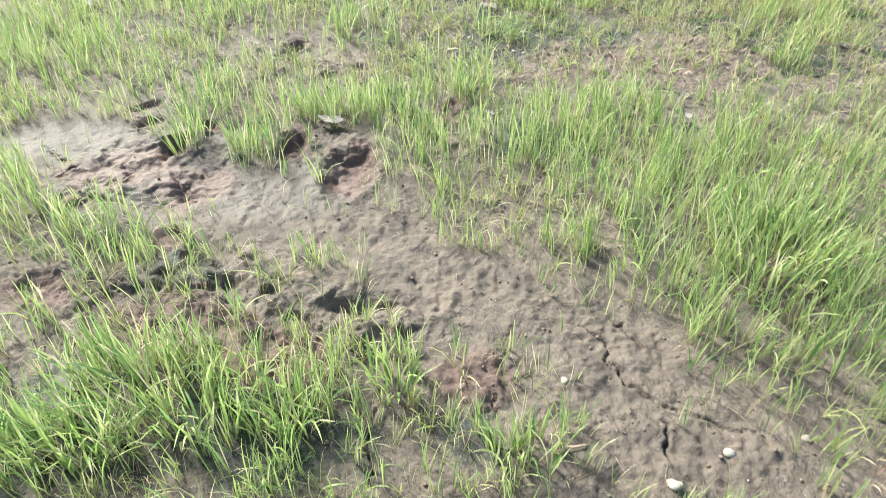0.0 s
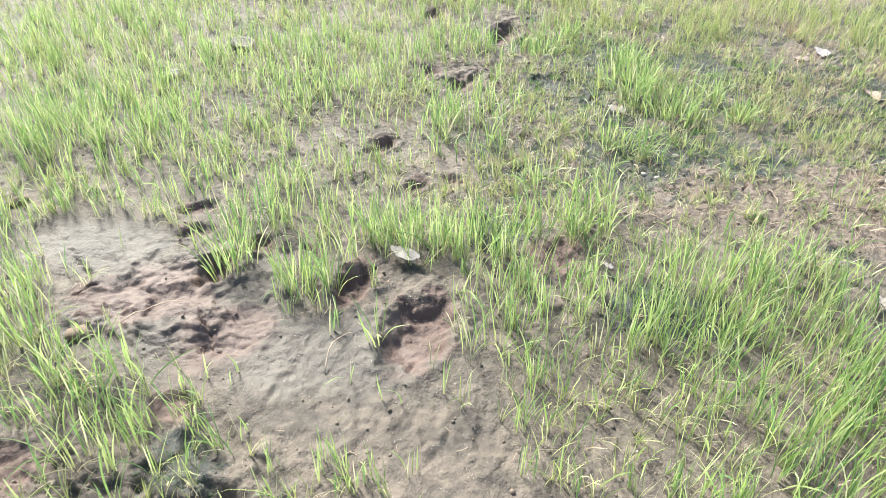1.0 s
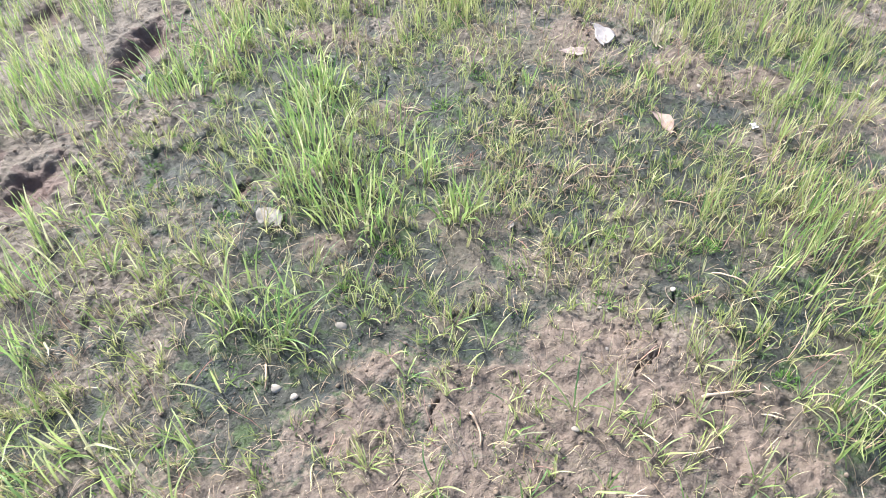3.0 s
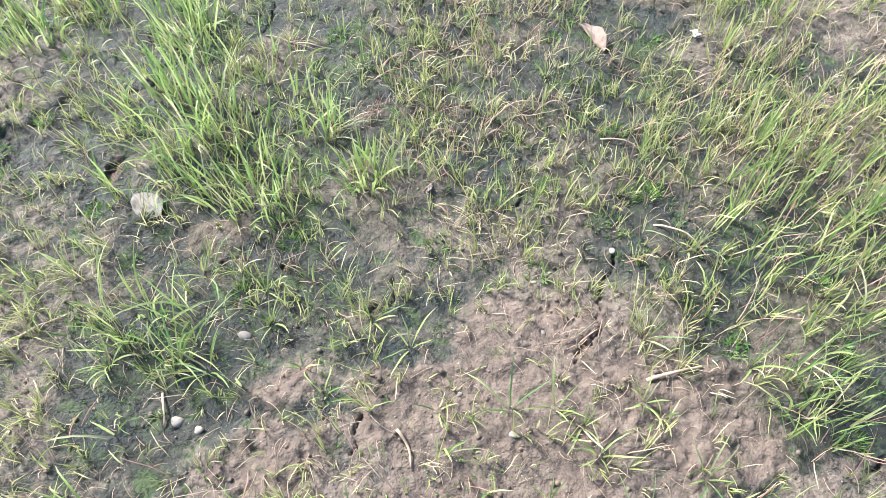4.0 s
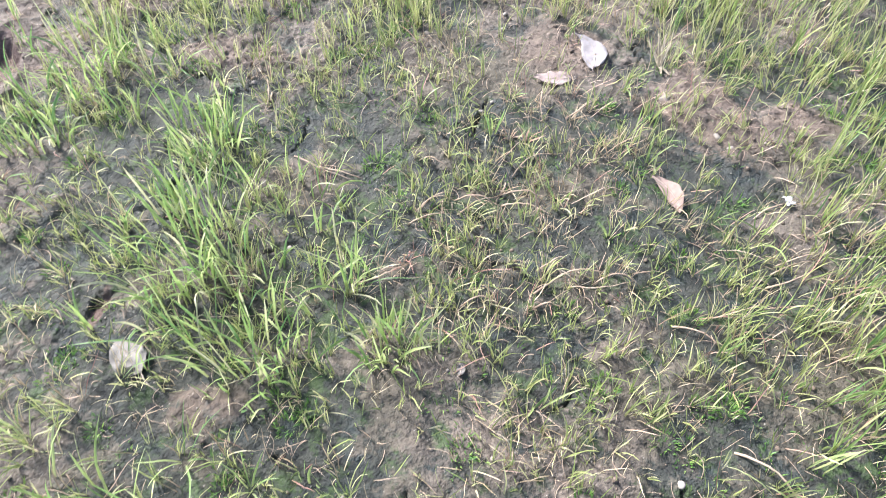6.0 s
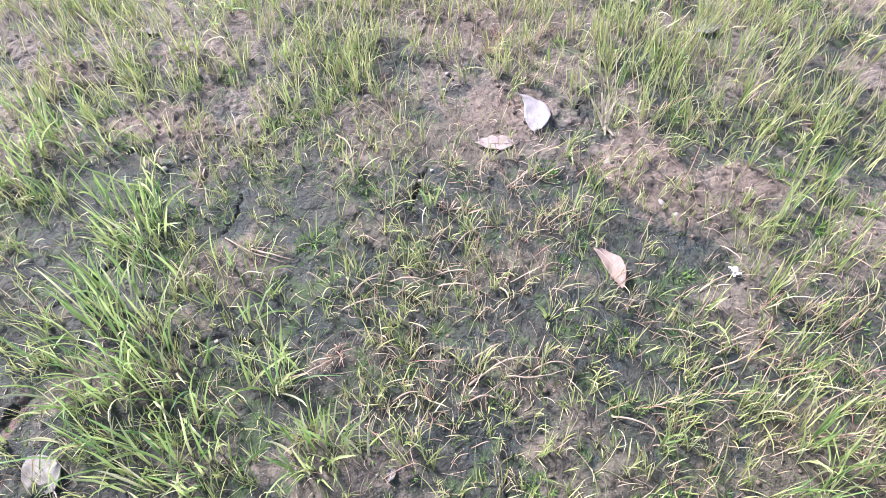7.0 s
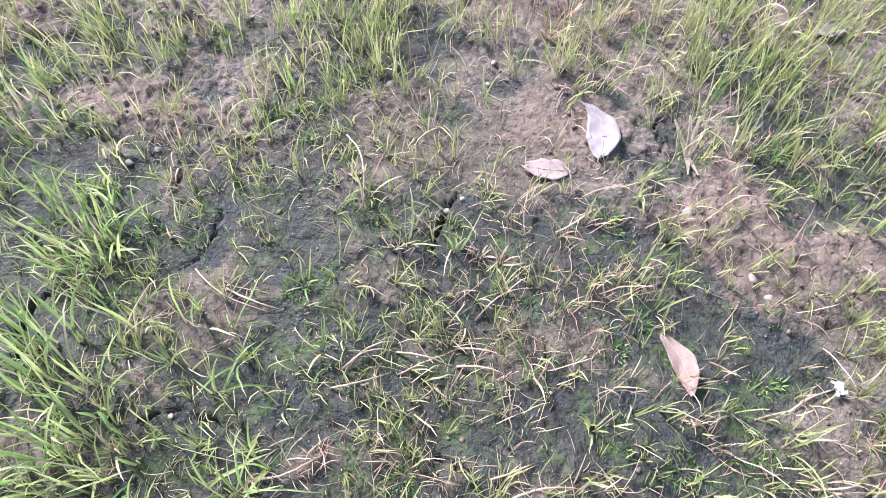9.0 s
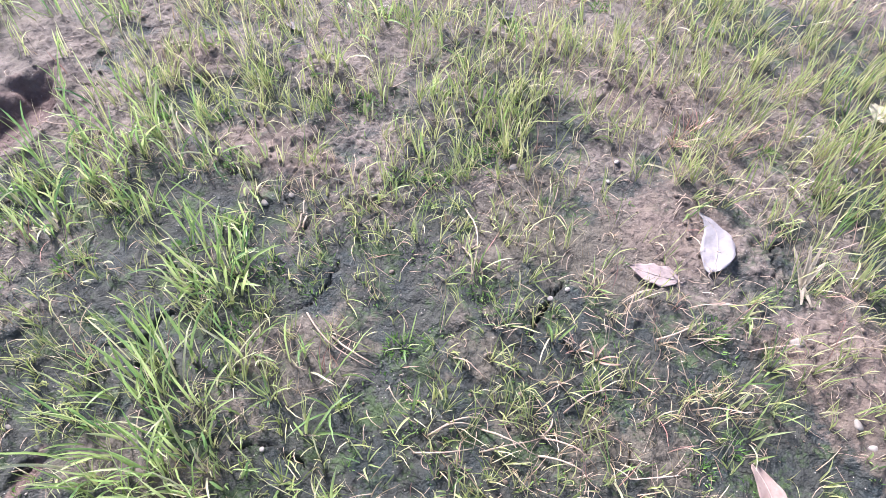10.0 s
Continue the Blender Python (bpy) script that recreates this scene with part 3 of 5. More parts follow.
# ---- ground ----
def mesh_from(name, verts, faces, material, smooth=True, **attributes):
    """A mesh from arrays of places and of four-cornered faces."""
    me = bpy.data.meshes.new(name)
    me.vertices.add(len(verts))
    me.vertices.foreach_set("co", np.ascontiguousarray(verts, dtype=np.float32).ravel())
    me.loops.add(faces.size)
    me.loops.foreach_set("vertex_index", np.ascontiguousarray(faces, dtype=np.int32).ravel())
    me.polygons.add(len(faces))
    me.polygons.foreach_set("loop_start", np.arange(0, faces.size, faces.shape[1], dtype=np.int32))
    me.polygons.foreach_set("use_smooth", np.full(len(faces), smooth))
    for key, values in attributes.items():
        me.attributes.new(key, 'FLOAT', 'POINT').data.foreach_set("value", np.ascontiguousarray(values, dtype=np.float32))
    me.update(calc_edges=True)
    me.materials.append(material)
    return me


def lines_of(*spans):
    """Grid lines: (from, to, spacing) after one another, then out to the horizon on both sides."""
    inner = np.concatenate([np.arange(a, b, s) for a, b, s in spans] + [[spans[-1][1]]])
    grow = np.cumsum(0.02 * 1.32 ** np.arange(36))
    return np.concatenate([inner[0] - grow[::-1], inner, inner[-1] + grow])


def beyond(x, y):
    """Metres outside the part of the field where blades stand one by one."""
    return np.max([-1.6 - 0.75 * (y + 3.3) - x, x - 0.5 - 0.42 * (y + 3.2), -3.4 - y, y - 1.75, x - 1.7, -3.9 - x], axis=0)


def build_ground():
    xs = lines_of((-2.5, -1.75, 0.012), (-1.75, -0.95, 0.0055), (-0.95, 0.85, 0.0042), (0.85, 1.1, 0.008), (1.1, 1.6, 0.014))
    ys = lines_of((-3.3, -2.6, 0.0043), (-2.6, -2.35, 0.007), (-2.35, -1.95, 0.0045), (-1.95, -1.42, 0.007), (-1.42, 0.5, 0.0042), (0.5, 1.4, 0.012))
    gx, gy = (a.ravel() for a in np.meshgrid(xs, ys))
    h = relief(gx, gy)
    far = np.maximum(np.maximum(-2.55 - gx, gx - 1.65), np.maximum(-3.35 - gy, gy - 1.45))
    h *= 1 - step(0.0, 0.35, far)
    n, m = len(xs), len(ys)
    i = (np.arange(m - 1)[:, None] * n + np.arange(n - 1)[None, :]).ravel()
    faces = np.stack([i, i + 1, i + n + 1, i + n], axis=1)
    me = mesh_from("ground", np.stack([gx, gy, h], axis=1), faces, EARTH,
                   bare=cover("bare", gx, gy) * (0.4 + 0.6 * near_zone(gx, gy)), mud=cover("mud", gx, gy), trodden=np.maximum(cover("trodden", gx, gy), 0.6 * (1 - near_zone(gx, gy))), damp=cover("damp", gx, gy, 0.6), sward=step(-0.05, 0.45, beyond(gx, gy)), red=red_soil(gx, gy), algae=algae_film(gx, gy) * (1 - 0.9 * red_soil(gx, gy)))
    tagged(new("ground", me), "cracked damp brown soil with dark algae film and trodden holes", "ground", kind="structure")


build_ground()


# ---- things lying on the ground ----
def part(name, bm, material, parent, label=""):
    me = bpy.data.meshes.new(name)
    bmesh.ops.recalc_face_normals(bm, faces=bm.faces)
    bm.to_mesh(me)
    bm.free()
    me.polygons.foreach_set("use_smooth", np.full(len(me.polygons), True))
    me.materials.append(material)
    ob = new(name, me)
    ob.parent = parent
    return tagged(ob, label)


def base(name, x, y, turn, label, category, group="", lift=0.0, tilt=(0, 0), reach=0.015):
    ob = tagged(new(name), label, category, group)
    ox, oy = (a.ravel() for a in np.meshgrid(np.linspace(-reach, reach, 9), np.linspace(-reach, reach, 9)))
    z = float(np.percentile(relief(x + ox, y + oy), 80))
    ob.matrix_world = pose(x, y, z + lift, tilt[0], tilt[1], turn)
    return ob


def leaf_point(u, v, length, width, sweep, curl, arch, twist, hook=0.0, neck=0.0):
    """A place on a leaf: u along it from -1 to 1, v across it from -1 to 1."""
    w = u * (1 - 0.2 * neck) if u > 0 else u
    half = width / 2 * max(0.0, math.cos(w * math.pi / 2)) ** 0.62 * (1 - 0.22 * u)
    half *= 1 - neck * (1 - min(max((u + 0.35) / 0.45, 0.0), 1.0))
    x = u * length / 2
    y = v * half + sweep * (1 - u * u) * length + hook * max(0.0, u - 0.3) ** 2 * length
    z = curl * abs(v) ** 1.6 * half + arch * (u * u) * length + twist * u * v * half
    return x, y, z


def dry_leaf(x, y, length, width, turn, material, label, sweep=0.0, curl=0.35, arch=0.05, twist=0.3,
             lift=0.002, tilt=(0, 0), torn=0.0, stalk=0.3, seed=1, hook=0.0, neck=0.0):
    """A fallen leaf: a thin curled blade, its midrib, side veins and stalk."""
    rnd = random.Random(seed)
    ob = base("dry_leaf", x, y, turn, label, "leaf", "fallen leaves", lift, tilt, max(0.012, 0.28 * length))
    bm = bmesh.new()
    nu, nv = 17, 9
    thick = 0.0007
    grid = {}
    for side in (0, 1):
        for a in range(nu):
            u = -1 + 2 * a / (nu - 1)
            drift = (drift + rnd.random()) / 2 if a else rnd.random()
            edge = 1 - torn * drift if side == 0 else None
            for b in range(nv):
                v = -1 + 2 * b / (nv - 1)
                if side == 0:
                    grid["e", a] = edge
                p = leaf_point(u, v * (grid["e", a] if b in (0, nv - 1) else 1), length, width, sweep, curl, arch, twist, hook, neck)
                ripple = 0.0016 * math.sin(u * 9 + v * 4 + seed) + 0.0011 * math.sin(v * 11 - u * 13 + seed * 2)
                grid[side, a, b] = bm.verts.new((p[0], p[1], p[2] + ripple * (0.3 + abs(v)) - side * thick))
    for a in range(nu - 1):
        for b in range(nv - 1):
            bm.faces.new([grid[0, a, b], grid[0, a + 1, b], grid[0, a + 1, b + 1], grid[0, a, b + 1]])
            bm.faces.new([grid[1, a, b], grid[1, a, b + 1], grid[1, a + 1, b + 1], grid[1, a + 1, b]])
        for b in (0, nv - 1):
            bm.faces.new([grid[0, a, b], grid[1, a, b], grid[1, a + 1, b], grid[0, a + 1, b]])
    part("blade", bm, material, ob)

    def vein(name, points, radius, parent):
        vb = bmesh.new()
        rings = []
        for k, p in enumerate(points):
            r = radius * (1 - 0.6 * k / (len(points) - 1))
            rings.append([vb.verts.new((p[0], p[1] + r * math.cos(q), p[2] + r * math.sin(q))) for q in (0.5, 2.1, 3.7, 5.2)])
        for r0, r1 in zip(rings, rings[1:]):
            for k in range(4):
                vb.faces.new([r0[k], r0[(k + 1) % 4], r1[(k + 1) % 4], r1[k]])
        vb.faces.new(rings[0]), vb.faces.new(rings[-1])
        return part(name, vb, VEIN, parent)

    rib = [leaf_point(-0.97 + 1.9 * k / 9, 0, length, width, sweep, curl, arch, twist, hook, neck) for k in range(10)]
    vein("midrib", [(p[0], p[1], p[2] + 0.0004) for p in rib], 0.0009, ob)
    if stalk:
        p = rib[0]
        vein("stalk", [(p[0] - stalk * length * k / 4, p[1] + 0.004 * math.sin(k), max(p[2] * (1 - k / 5), 0.001)) for k in range(5)], 0.0011, ob)
    return ob


def between(ax, ay, bx, by):
    return (ax + bx) / 2, (ay + by) / 2, math.degrees(math.atan2(by - ay, bx - ax))


lx, ly, la = between(0.426, -0.002, 0.418, 0.120)
dry_leaf(lx, ly, 0.132, 0.064, la, LEAF_PALE, "large bleached dry leaf with a curled tip on dark soil", -0.10, 0.14, 0.02, 0.15, 0.006, torn=0.14, stalk=0.12, seed=3, hook=0.35)
lx, ly, la = between(0.374, -0.030, 0.292, -0.026)
dry_leaf(lx, ly, 0.088, 0.046, la, LEAF_PINK, "pale pinkish oval dry leaf lying on the soil", 0.03, 0.12, 0.02, 0.15, 0.003, torn=0.12, stalk=0.15, seed=4)
lx, ly, la = between(0.519, -0.330, 0.556, -0.412)
dry_leaf(lx, ly, 0.104, 0.042, la, LEAF_TAN, "tan dry leaf folded lengthwise with a torn tip", 0.10, 0.55, 0.03, 0.8, 0.006, (14, 0), torn=0.12, stalk=0.04, seed=5, neck=0.22)
lx, ly, la = between(-0.415, -0.785, -0.478, -0.728)
dry_leaf(lx, ly, 0.086, 0.062, la, LEAF_GREY, "pale grey-pink rounded dry leaf beside a grass clump", 0.0, 0.16, 0.02, 0.25, 0.001, torn=0.14, stalk=0.7, seed=6)
lx, ly, la = between(-0.915, -1.905, -1.003, -1.858)
dry_leaf(lx, ly, 0.108, 0.052, la, LEAF_GREY, "pale ribbed dry leaf resting against grass blades", 0.02, 0.15, 0.04, 0.2, 0.03, (6, 4), torn=0.1, stalk=0.1, seed=7)
lx, ly, la = between(-2.053, -0.57, -2.185, -0.526)
dry_leaf(lx, ly, 0.15, 0.075, la, LEAF_GREY, "pale curled dry leaf among thin young grass", 0.05, 0.4, 0.06, 0.2, 0.02, (-15, 0), stalk=0.1, seed=8)
lx, ly, la = between(-1.355, -2.935, -1.280, -2.995)
dry_leaf(lx, ly, 0.105, 0.062, la, LEAF_GREY, "grey weathered dry leaf half hidden in green grass", 0.0, 0.4, 0.04, 0.4, 0.02, (-20, 10), torn=0.2, seed=9)
lx, ly, la = between(0.984, -1.155, 0.968, -1.100)
dry_leaf(lx, ly, 0.058, 0.030, la, LEAF_GREY, "small pale grey dry leaf under leaning grass", 0.03, 0.3, 0.04, 0.2, 0.012, seed=10)
dry_leaf(1.112, -0.769, 0.06, 0.05, 70, LEAF_YELLOW, "yellowed rounded leaf caught in leaning grass", 0.0, 0.3, 0.03, 0.2, 0.06, (0, 20), torn=0.2, seed=11)
dry_leaf(0.905, 0.365, 0.075, 0.04, 20, LEAF_PALE, "pale dry leaf beside tall leaning grass", 0.0, 0.3, 0.05, 0.2, 0.006, torn=0.2, seed=12)
dry_leaf(-0.552, 0.405, 0.045, 0.02, -20, LEAF_PALE, "small narrow bleached leaf on dark soil", 0.0, 0.5, 0.04, 0.2, 0.003, seed=13)
dry_leaf(-0.089, 0.583, 0.04, 0.028, 40, LEAF_GREY, "small grey crumpled leaf on the soil", 0.0, 0.6, 0.06, 0.5, 0.003, torn=0.3, seed=14)
dry_leaf(0.390, 0.689, 0.05, 0.032, 10, LEAF_GREY, "grey dry leaf scrap between dry stems", 0.0, 0.5, 0.06, 0.5, 0.003, torn=0.3, seed=15)
dry_leaf(0.732, 0.490, 0.06, 0.045, 120, LEAF_YELLOW, "pale greenish leaf lying under tall grass", 0.0, 0.3, 0.04, 0.3, 0.02, seed=16)
dry_leaf(-2.252, -0.920, 0.10, 0.06, 30, LEAF_PALE, "bleached dry leaf on a patch of grey soil", 0.0, 0.4, 0.05, 0.3, 0.01, torn=0.2, seed=17)
dry_leaf(-0.207, 0.0, 0.025, 0.016, 75, LEAF_GREY, "tiny grey leaf scrap on dark soil", 0.0, 0.4, 0.05, 0.4, 0.002, torn=0.3, seed=18)
dry_leaf(-0.293, -0.514, 0.04, 0.016, 65, LEAF_GREY, "narrow grey dead leaf standing in grass", 0.0, 0.5, 0.05, 0.4, 0.008, (0, -30), torn=0.2, seed=19)
dry_leaf(0.125, -0.765, 0.026, 0.018, 80, LEAF_GREY, "small pale leaf scrap between grass blades", 0.0, 0.4, 0.05, 0.4, 0.003, torn=0.3, seed=20)
dry_leaf(-0.432, -1.789, 0.035, 0.02, -30, LEAF_PALE, "small bleached leaf scrap in green grass", 0.0, 0.4, 0.05, 0.4, 0.02, torn=0.3, seed=21)
dry_leaf(0.231, -1.765, 0.045, 0.03, 100, LEAF_GREY, "grey leaf scrap beneath leaning grass", 0.0, 0.4, 0.05, 0.4, 0.02, torn=0.3, seed=22)
dry_leaf(-1.383, -1.262, 0.05, 0.025, -25, LEAF_GREY, "small pale bleached leaf among young grass", 0.0, 0.4, 0.05, 0.4, 0.02, torn=0.2, seed=23)


def pebble(x, y, size, label, material=STONE, flat=0.55, name="pebble", category="pebble", group="pale pebbles", sink=0.32, seed=0):
    rnd = random.Random(seed * 31 + int(x * 1000))
    bm = bmesh.new()
    size *= 0.8
    bmesh.ops.create_icosphere(bm, subdivisions=2, radius=size / 2)
    off = Vector((rnd.uniform(0, 50), rnd.uniform(0, 50), rnd.uniform(0, 50)))
    long = rnd.uniform(1.0, 1.45)
    for v in bm.verts:
        v.co *= 1 + 0.45 * noise.noise(v.co / size * 2.2 + off) + 0.1 * noise.noise(v.co / size * 6 + off)
        v.co.x *= long
        v.co.z *= flat
    me = bpy.data.meshes.new(name)
    bm.to_mesh(me)
    bm.free()
    me.polygons.foreach_set("use_smooth", np.full(len(me.polygons), True))
    me.materials.append(material)
    ob = tagged(new(name, me), label, category, group)
    ob.matrix_world = pose(x, y, height(x, y) + size * flat * (0.5 - sink), rnd.uniform(-20, 20), rnd.uniform(-20, 20), rnd.uniform(0, 360))
    return ob


for px, py, ps in ((-0.362, -0.048, .015), (-0.404, -0.079, .018), (-0.301, -0.083, .011), (0.032, 0.151, .018),
                   (0.229, 0.214, .012), (0.221, 0.169, .010), (-0.155, 0.319, .018), (0.165, -0.120, .019),
                   (0.191, -0.098, .010), (0.577, -0.102, .024), (0.365, 0.521, .022), (-0.207, -0.516, .010),
                   (-0.334, 0.339, .011), (0.689, 0.332, .012), (0.668, -0.220, .016), (0.692, -0.250, .016)):
    pebble(px, py, ps, "small pale rounded pebble on damp soil")
for px, py, ps in ((-0.600, -0.598, .010), (-0.231, -1.059, .022), (-0.336, -1.207, .026), (-0.297, -1.226, .019),
                   (0.226, -1.284, .016), (0.304, -1.109, .010), (0.303, -1.006, .010), (0.146, -1.205, .011),
                   (0.460, -0.953, .015), (0.621, -1.094, .012), (-0.076, -1.242, .009), (0.176, -0.917, .012),
                   (0.050, -3.050, .030), (-0.261, -2.896, .022), (0.214, -3.003, .022), (-0.075, -3.131, .030), (-0.089, -0.611, .009)):
    pebble(px, py, ps, "small pale stone half sunk in brown soil")
pebble(-2.165, -1.888, 0.055, "dark lump of dried mud on smooth grey mud", CRUMB, 0.8, "mud_clod", "clod", "mud clods")
pebble(-1.62, -2.33, 0.06, "crumbled reddish lump of dried mud beside footprints", CRUMB, 0.7, "mud_clod", "clod", "mud clods")


def paper_scrap(x, y, size, turn, seed):
    rnd = random.Random(seed)
    ob = base("litter_scrap", x, y, turn, "crumpled white scrap of litter on dark soil", "litter", lift=0.003)
    bm = bmesh.new()
    bmesh.ops.create_grid(bm, x_segments=7, y_segments=7, size=size / 2)
    for v in bm.verts:
        v.co.x *= 1 + 0.3 * rnd.uniform(-1, 1)
        v.co.y *= 0.7 + 0.3 * rnd.uniform(-1, 1)
        v.co.z = 0.006 + 0.25 * size * rnd.random()
    made = bmesh.ops.extrude_face_region(bm, geom=bm.faces[:])
    for v in (g for g in made["geom"] if isinstance(g, bmesh.types.BMVert)):
        v.co.z -= 0.0006
    part("sheet", bm, SCRAP, ob)


paper_scrap(0.777, -0.389, 0.022, 100, 2)


# ---- straws and dead stems, one by one ----
def tube(points, radius, flat=1.0, taper=0.5):
    bm = bmesh.new()
    rings = []
    for k, p in enumerate(points):
        q = points[min(k + 1, len(points) - 1)]
        o = points[max(k - 1, 0)]
        way = Vector(q) - Vector(o)
        side = way.cross(Vector((0, 0, 1))).normalized()
        up = side.cross(way).normalized()
        r = radius * (1 - taper * k / (len(points) - 1))
        rings.append([bm.verts.new(Vector(p) + side * r * math.cos(a) + up * r * flat * math.sin(a))
                      for a in (0.3, 1.35, 2.4, 3.44, 4.5, 5.5)])
    for r0, r1 in zip(rings, rings[1:]):
        for k in range(6):
            bm.faces.new([r0[k], r0[(k + 1) % 6], r1[(k + 1) % 6], r1[k]])
    bm.faces.new(rings[0]), bm.faces.new(rings[-1])
    return bm


def straw(ax, ay, bx, by, radius, label, sag=0.0, arch=0.004, flat=0.7):
    pts = []
    for k in range(9):
        t = k / 8
        x = ax + (bx - ax) * t - (by - ay) * sag * math.sin(t * math.pi)
        y = ay + (by - ay) * t + (bx - ax) * sag * math.sin(t * math.pi)
        pts.append((x, y, height(x, y) + radius + arch * math.sin(t * math.pi)))
    bm = tube(pts, radius, flat)
    me = bpy.data.meshes.new("straw")
    bmesh.ops.recalc_face_normals(bm, faces=bm.faces)
    bm.to_mesh(me)
    bm.free()
    me.polygons.foreach_set("use_smooth", np.full(len(me.polygons), True))
    me.materials.append(STRAW)
    tagged(new("straw", me), label, "straw", "loose straws")


straw(0.464, -1.214, 0.560, -1.200, 0.0042, "thick pale broken straw lying on bare soil", 0.02)
straw(0.037, -1.262, 0.056, -1.325, 0.0030, "bleached bent straw on bare soil", 0.12)
straw(0.256, -0.612, 0.394, -0.566, 0.0026, "long reddish dead stem across short grass", 0.08, 0.02)
straw(-0.640, -1.030, -0.555, -0.988, 0.0026, "pale dead stem on trampled soil", -0.05, 0.01)
straw(-0.368, -1.155, -0.356, -1.215, 0.0026, "white bleached stem on dark soil", 0.05, 0.006)
straw(-0.312, -0.088, -0.318, -0.150, 0.0022, "short reddish dead stem on soil", 0.06, 0.01)
straw(0.555, -0.900, 0.640, -0.990, 0.0024, "pale bent dead stem over dark soil", 0.10, 0.015)
straw(-0.291, -3.075, -0.230, -3.055, 0.0050, "short pale chip of straw on soil", 0.02)
straw(-1.02, -2.30, -1.00, -2.17, 0.0022, "dry curved stem on smooth mud", 0.12, 0.02)
straw(-1.55, -2.28, -1.44, -2.16, 0.0020, "dry curved stem beside footprints", 0.10, 0.02)
straw(0.700, -0.430, 0.775, -0.388, 0.0020, "thin pinkish dead stem beside litter", 0.05, 0.006)

for k, (ax, ay, bx, by) in enumerate((
        (0.030, -0.421, 0.110, -0.385), (0.110, -0.385, 0.204, -0.402), (0.204, -0.402, 0.276, -0.408), (0.319, -0.599, 0.443, -0.581),
        (0.367, -0.589, 0.452, -0.596), (0.687, -0.587, 0.781, -0.552), (0.703, -0.557, 0.799, -0.536), (0.718, -0.537, 0.790, -0.516),
        (0.497, -0.674, 0.572, -0.713), (0.573, -0.655, 0.670, -0.626), (0.123, -0.639, 0.188, -0.635), (-0.069, -0.592, 0.022, -0.551),
        (-0.012, -0.069, 0.023, -0.136), (0.263, -0.565, 0.322, -0.539), (0.257, -0.643, 0.304, -0.636), (-0.234, -0.275, -0.094, -0.338),
        (-0.031, 0.022, 0.022, -0.143), (-0.175, -0.305, -0.082, -0.332), (0.033, -0.285, 0.096, -0.309), (0.018, -0.453, 0.102, -0.419),
        (0.036, -0.421, 0.107, -0.369), (0.116, -0.420, 0.202, -0.372), (0.202, -0.372, 0.294, -0.397), (0.202, -0.372, 0.213, -0.336),
        (0.228, -0.323, 0.327, -0.257), (-0.311, -0.137, -0.331, -0.048), (0.284, -0.278, 0.257, -0.224), (-0.684, 0.088, -0.554, 0.005),
        (0.630, -0.091, 0.703, -0.076), (0.352, -0.156, 0.423, -0.103))):
    straw(ax, ay, bx, by, 0.0016 + 0.0003 * (k % 3), "thin pinkish dead grass stem lying over damp soil", (0.10, -0.07, 0.04, -0.12)[k % 4], (0.018, 0.028, 0.012)[k % 3])


def bleached_husk(x, y):
    ob = base("straw_husk", x, y, 0, "bleached husk of dead grass sheaths on soil", "dead plant")
    for k, (turn, lean, length) in enumerate(((6, 35, .095), (-14, 45, .09), (24, 55, .08), (-34, 40, .07), (170, 60, .06), (195, 70, .05))):
        bm = bmesh.new()
        rows = []
        for j in range(6):
            s = j / 5
            w = 0.0055 * (1 - 0.7 * s)
            out = math.sin(radians(lean)) * s * length
            up = math.cos(radians(lean)) * s * length * (1 - 0.35 * s) + 0.001
            for_side = [bm.verts.new((dx * w, out, up + abs(dx) * 0.002)) for dx in (-1, 0, 1)]
            rows.append(for_side)
        for r0, r1 in zip(rows, rows[1:]):
            bm.faces.new([r0[0], r0[1], r1[1], r1[0]])
            bm.faces.new([r0[1], r0[2], r1[2], r1[1]])
        bmesh.ops.solidify(bm, geom=bm.faces[:], thickness=0.0005)
        p = part("sheath", bm, HUSK, ob)
        p.rotation_euler.z = radians(turn)


bleached_husk(0.586, 0.02)


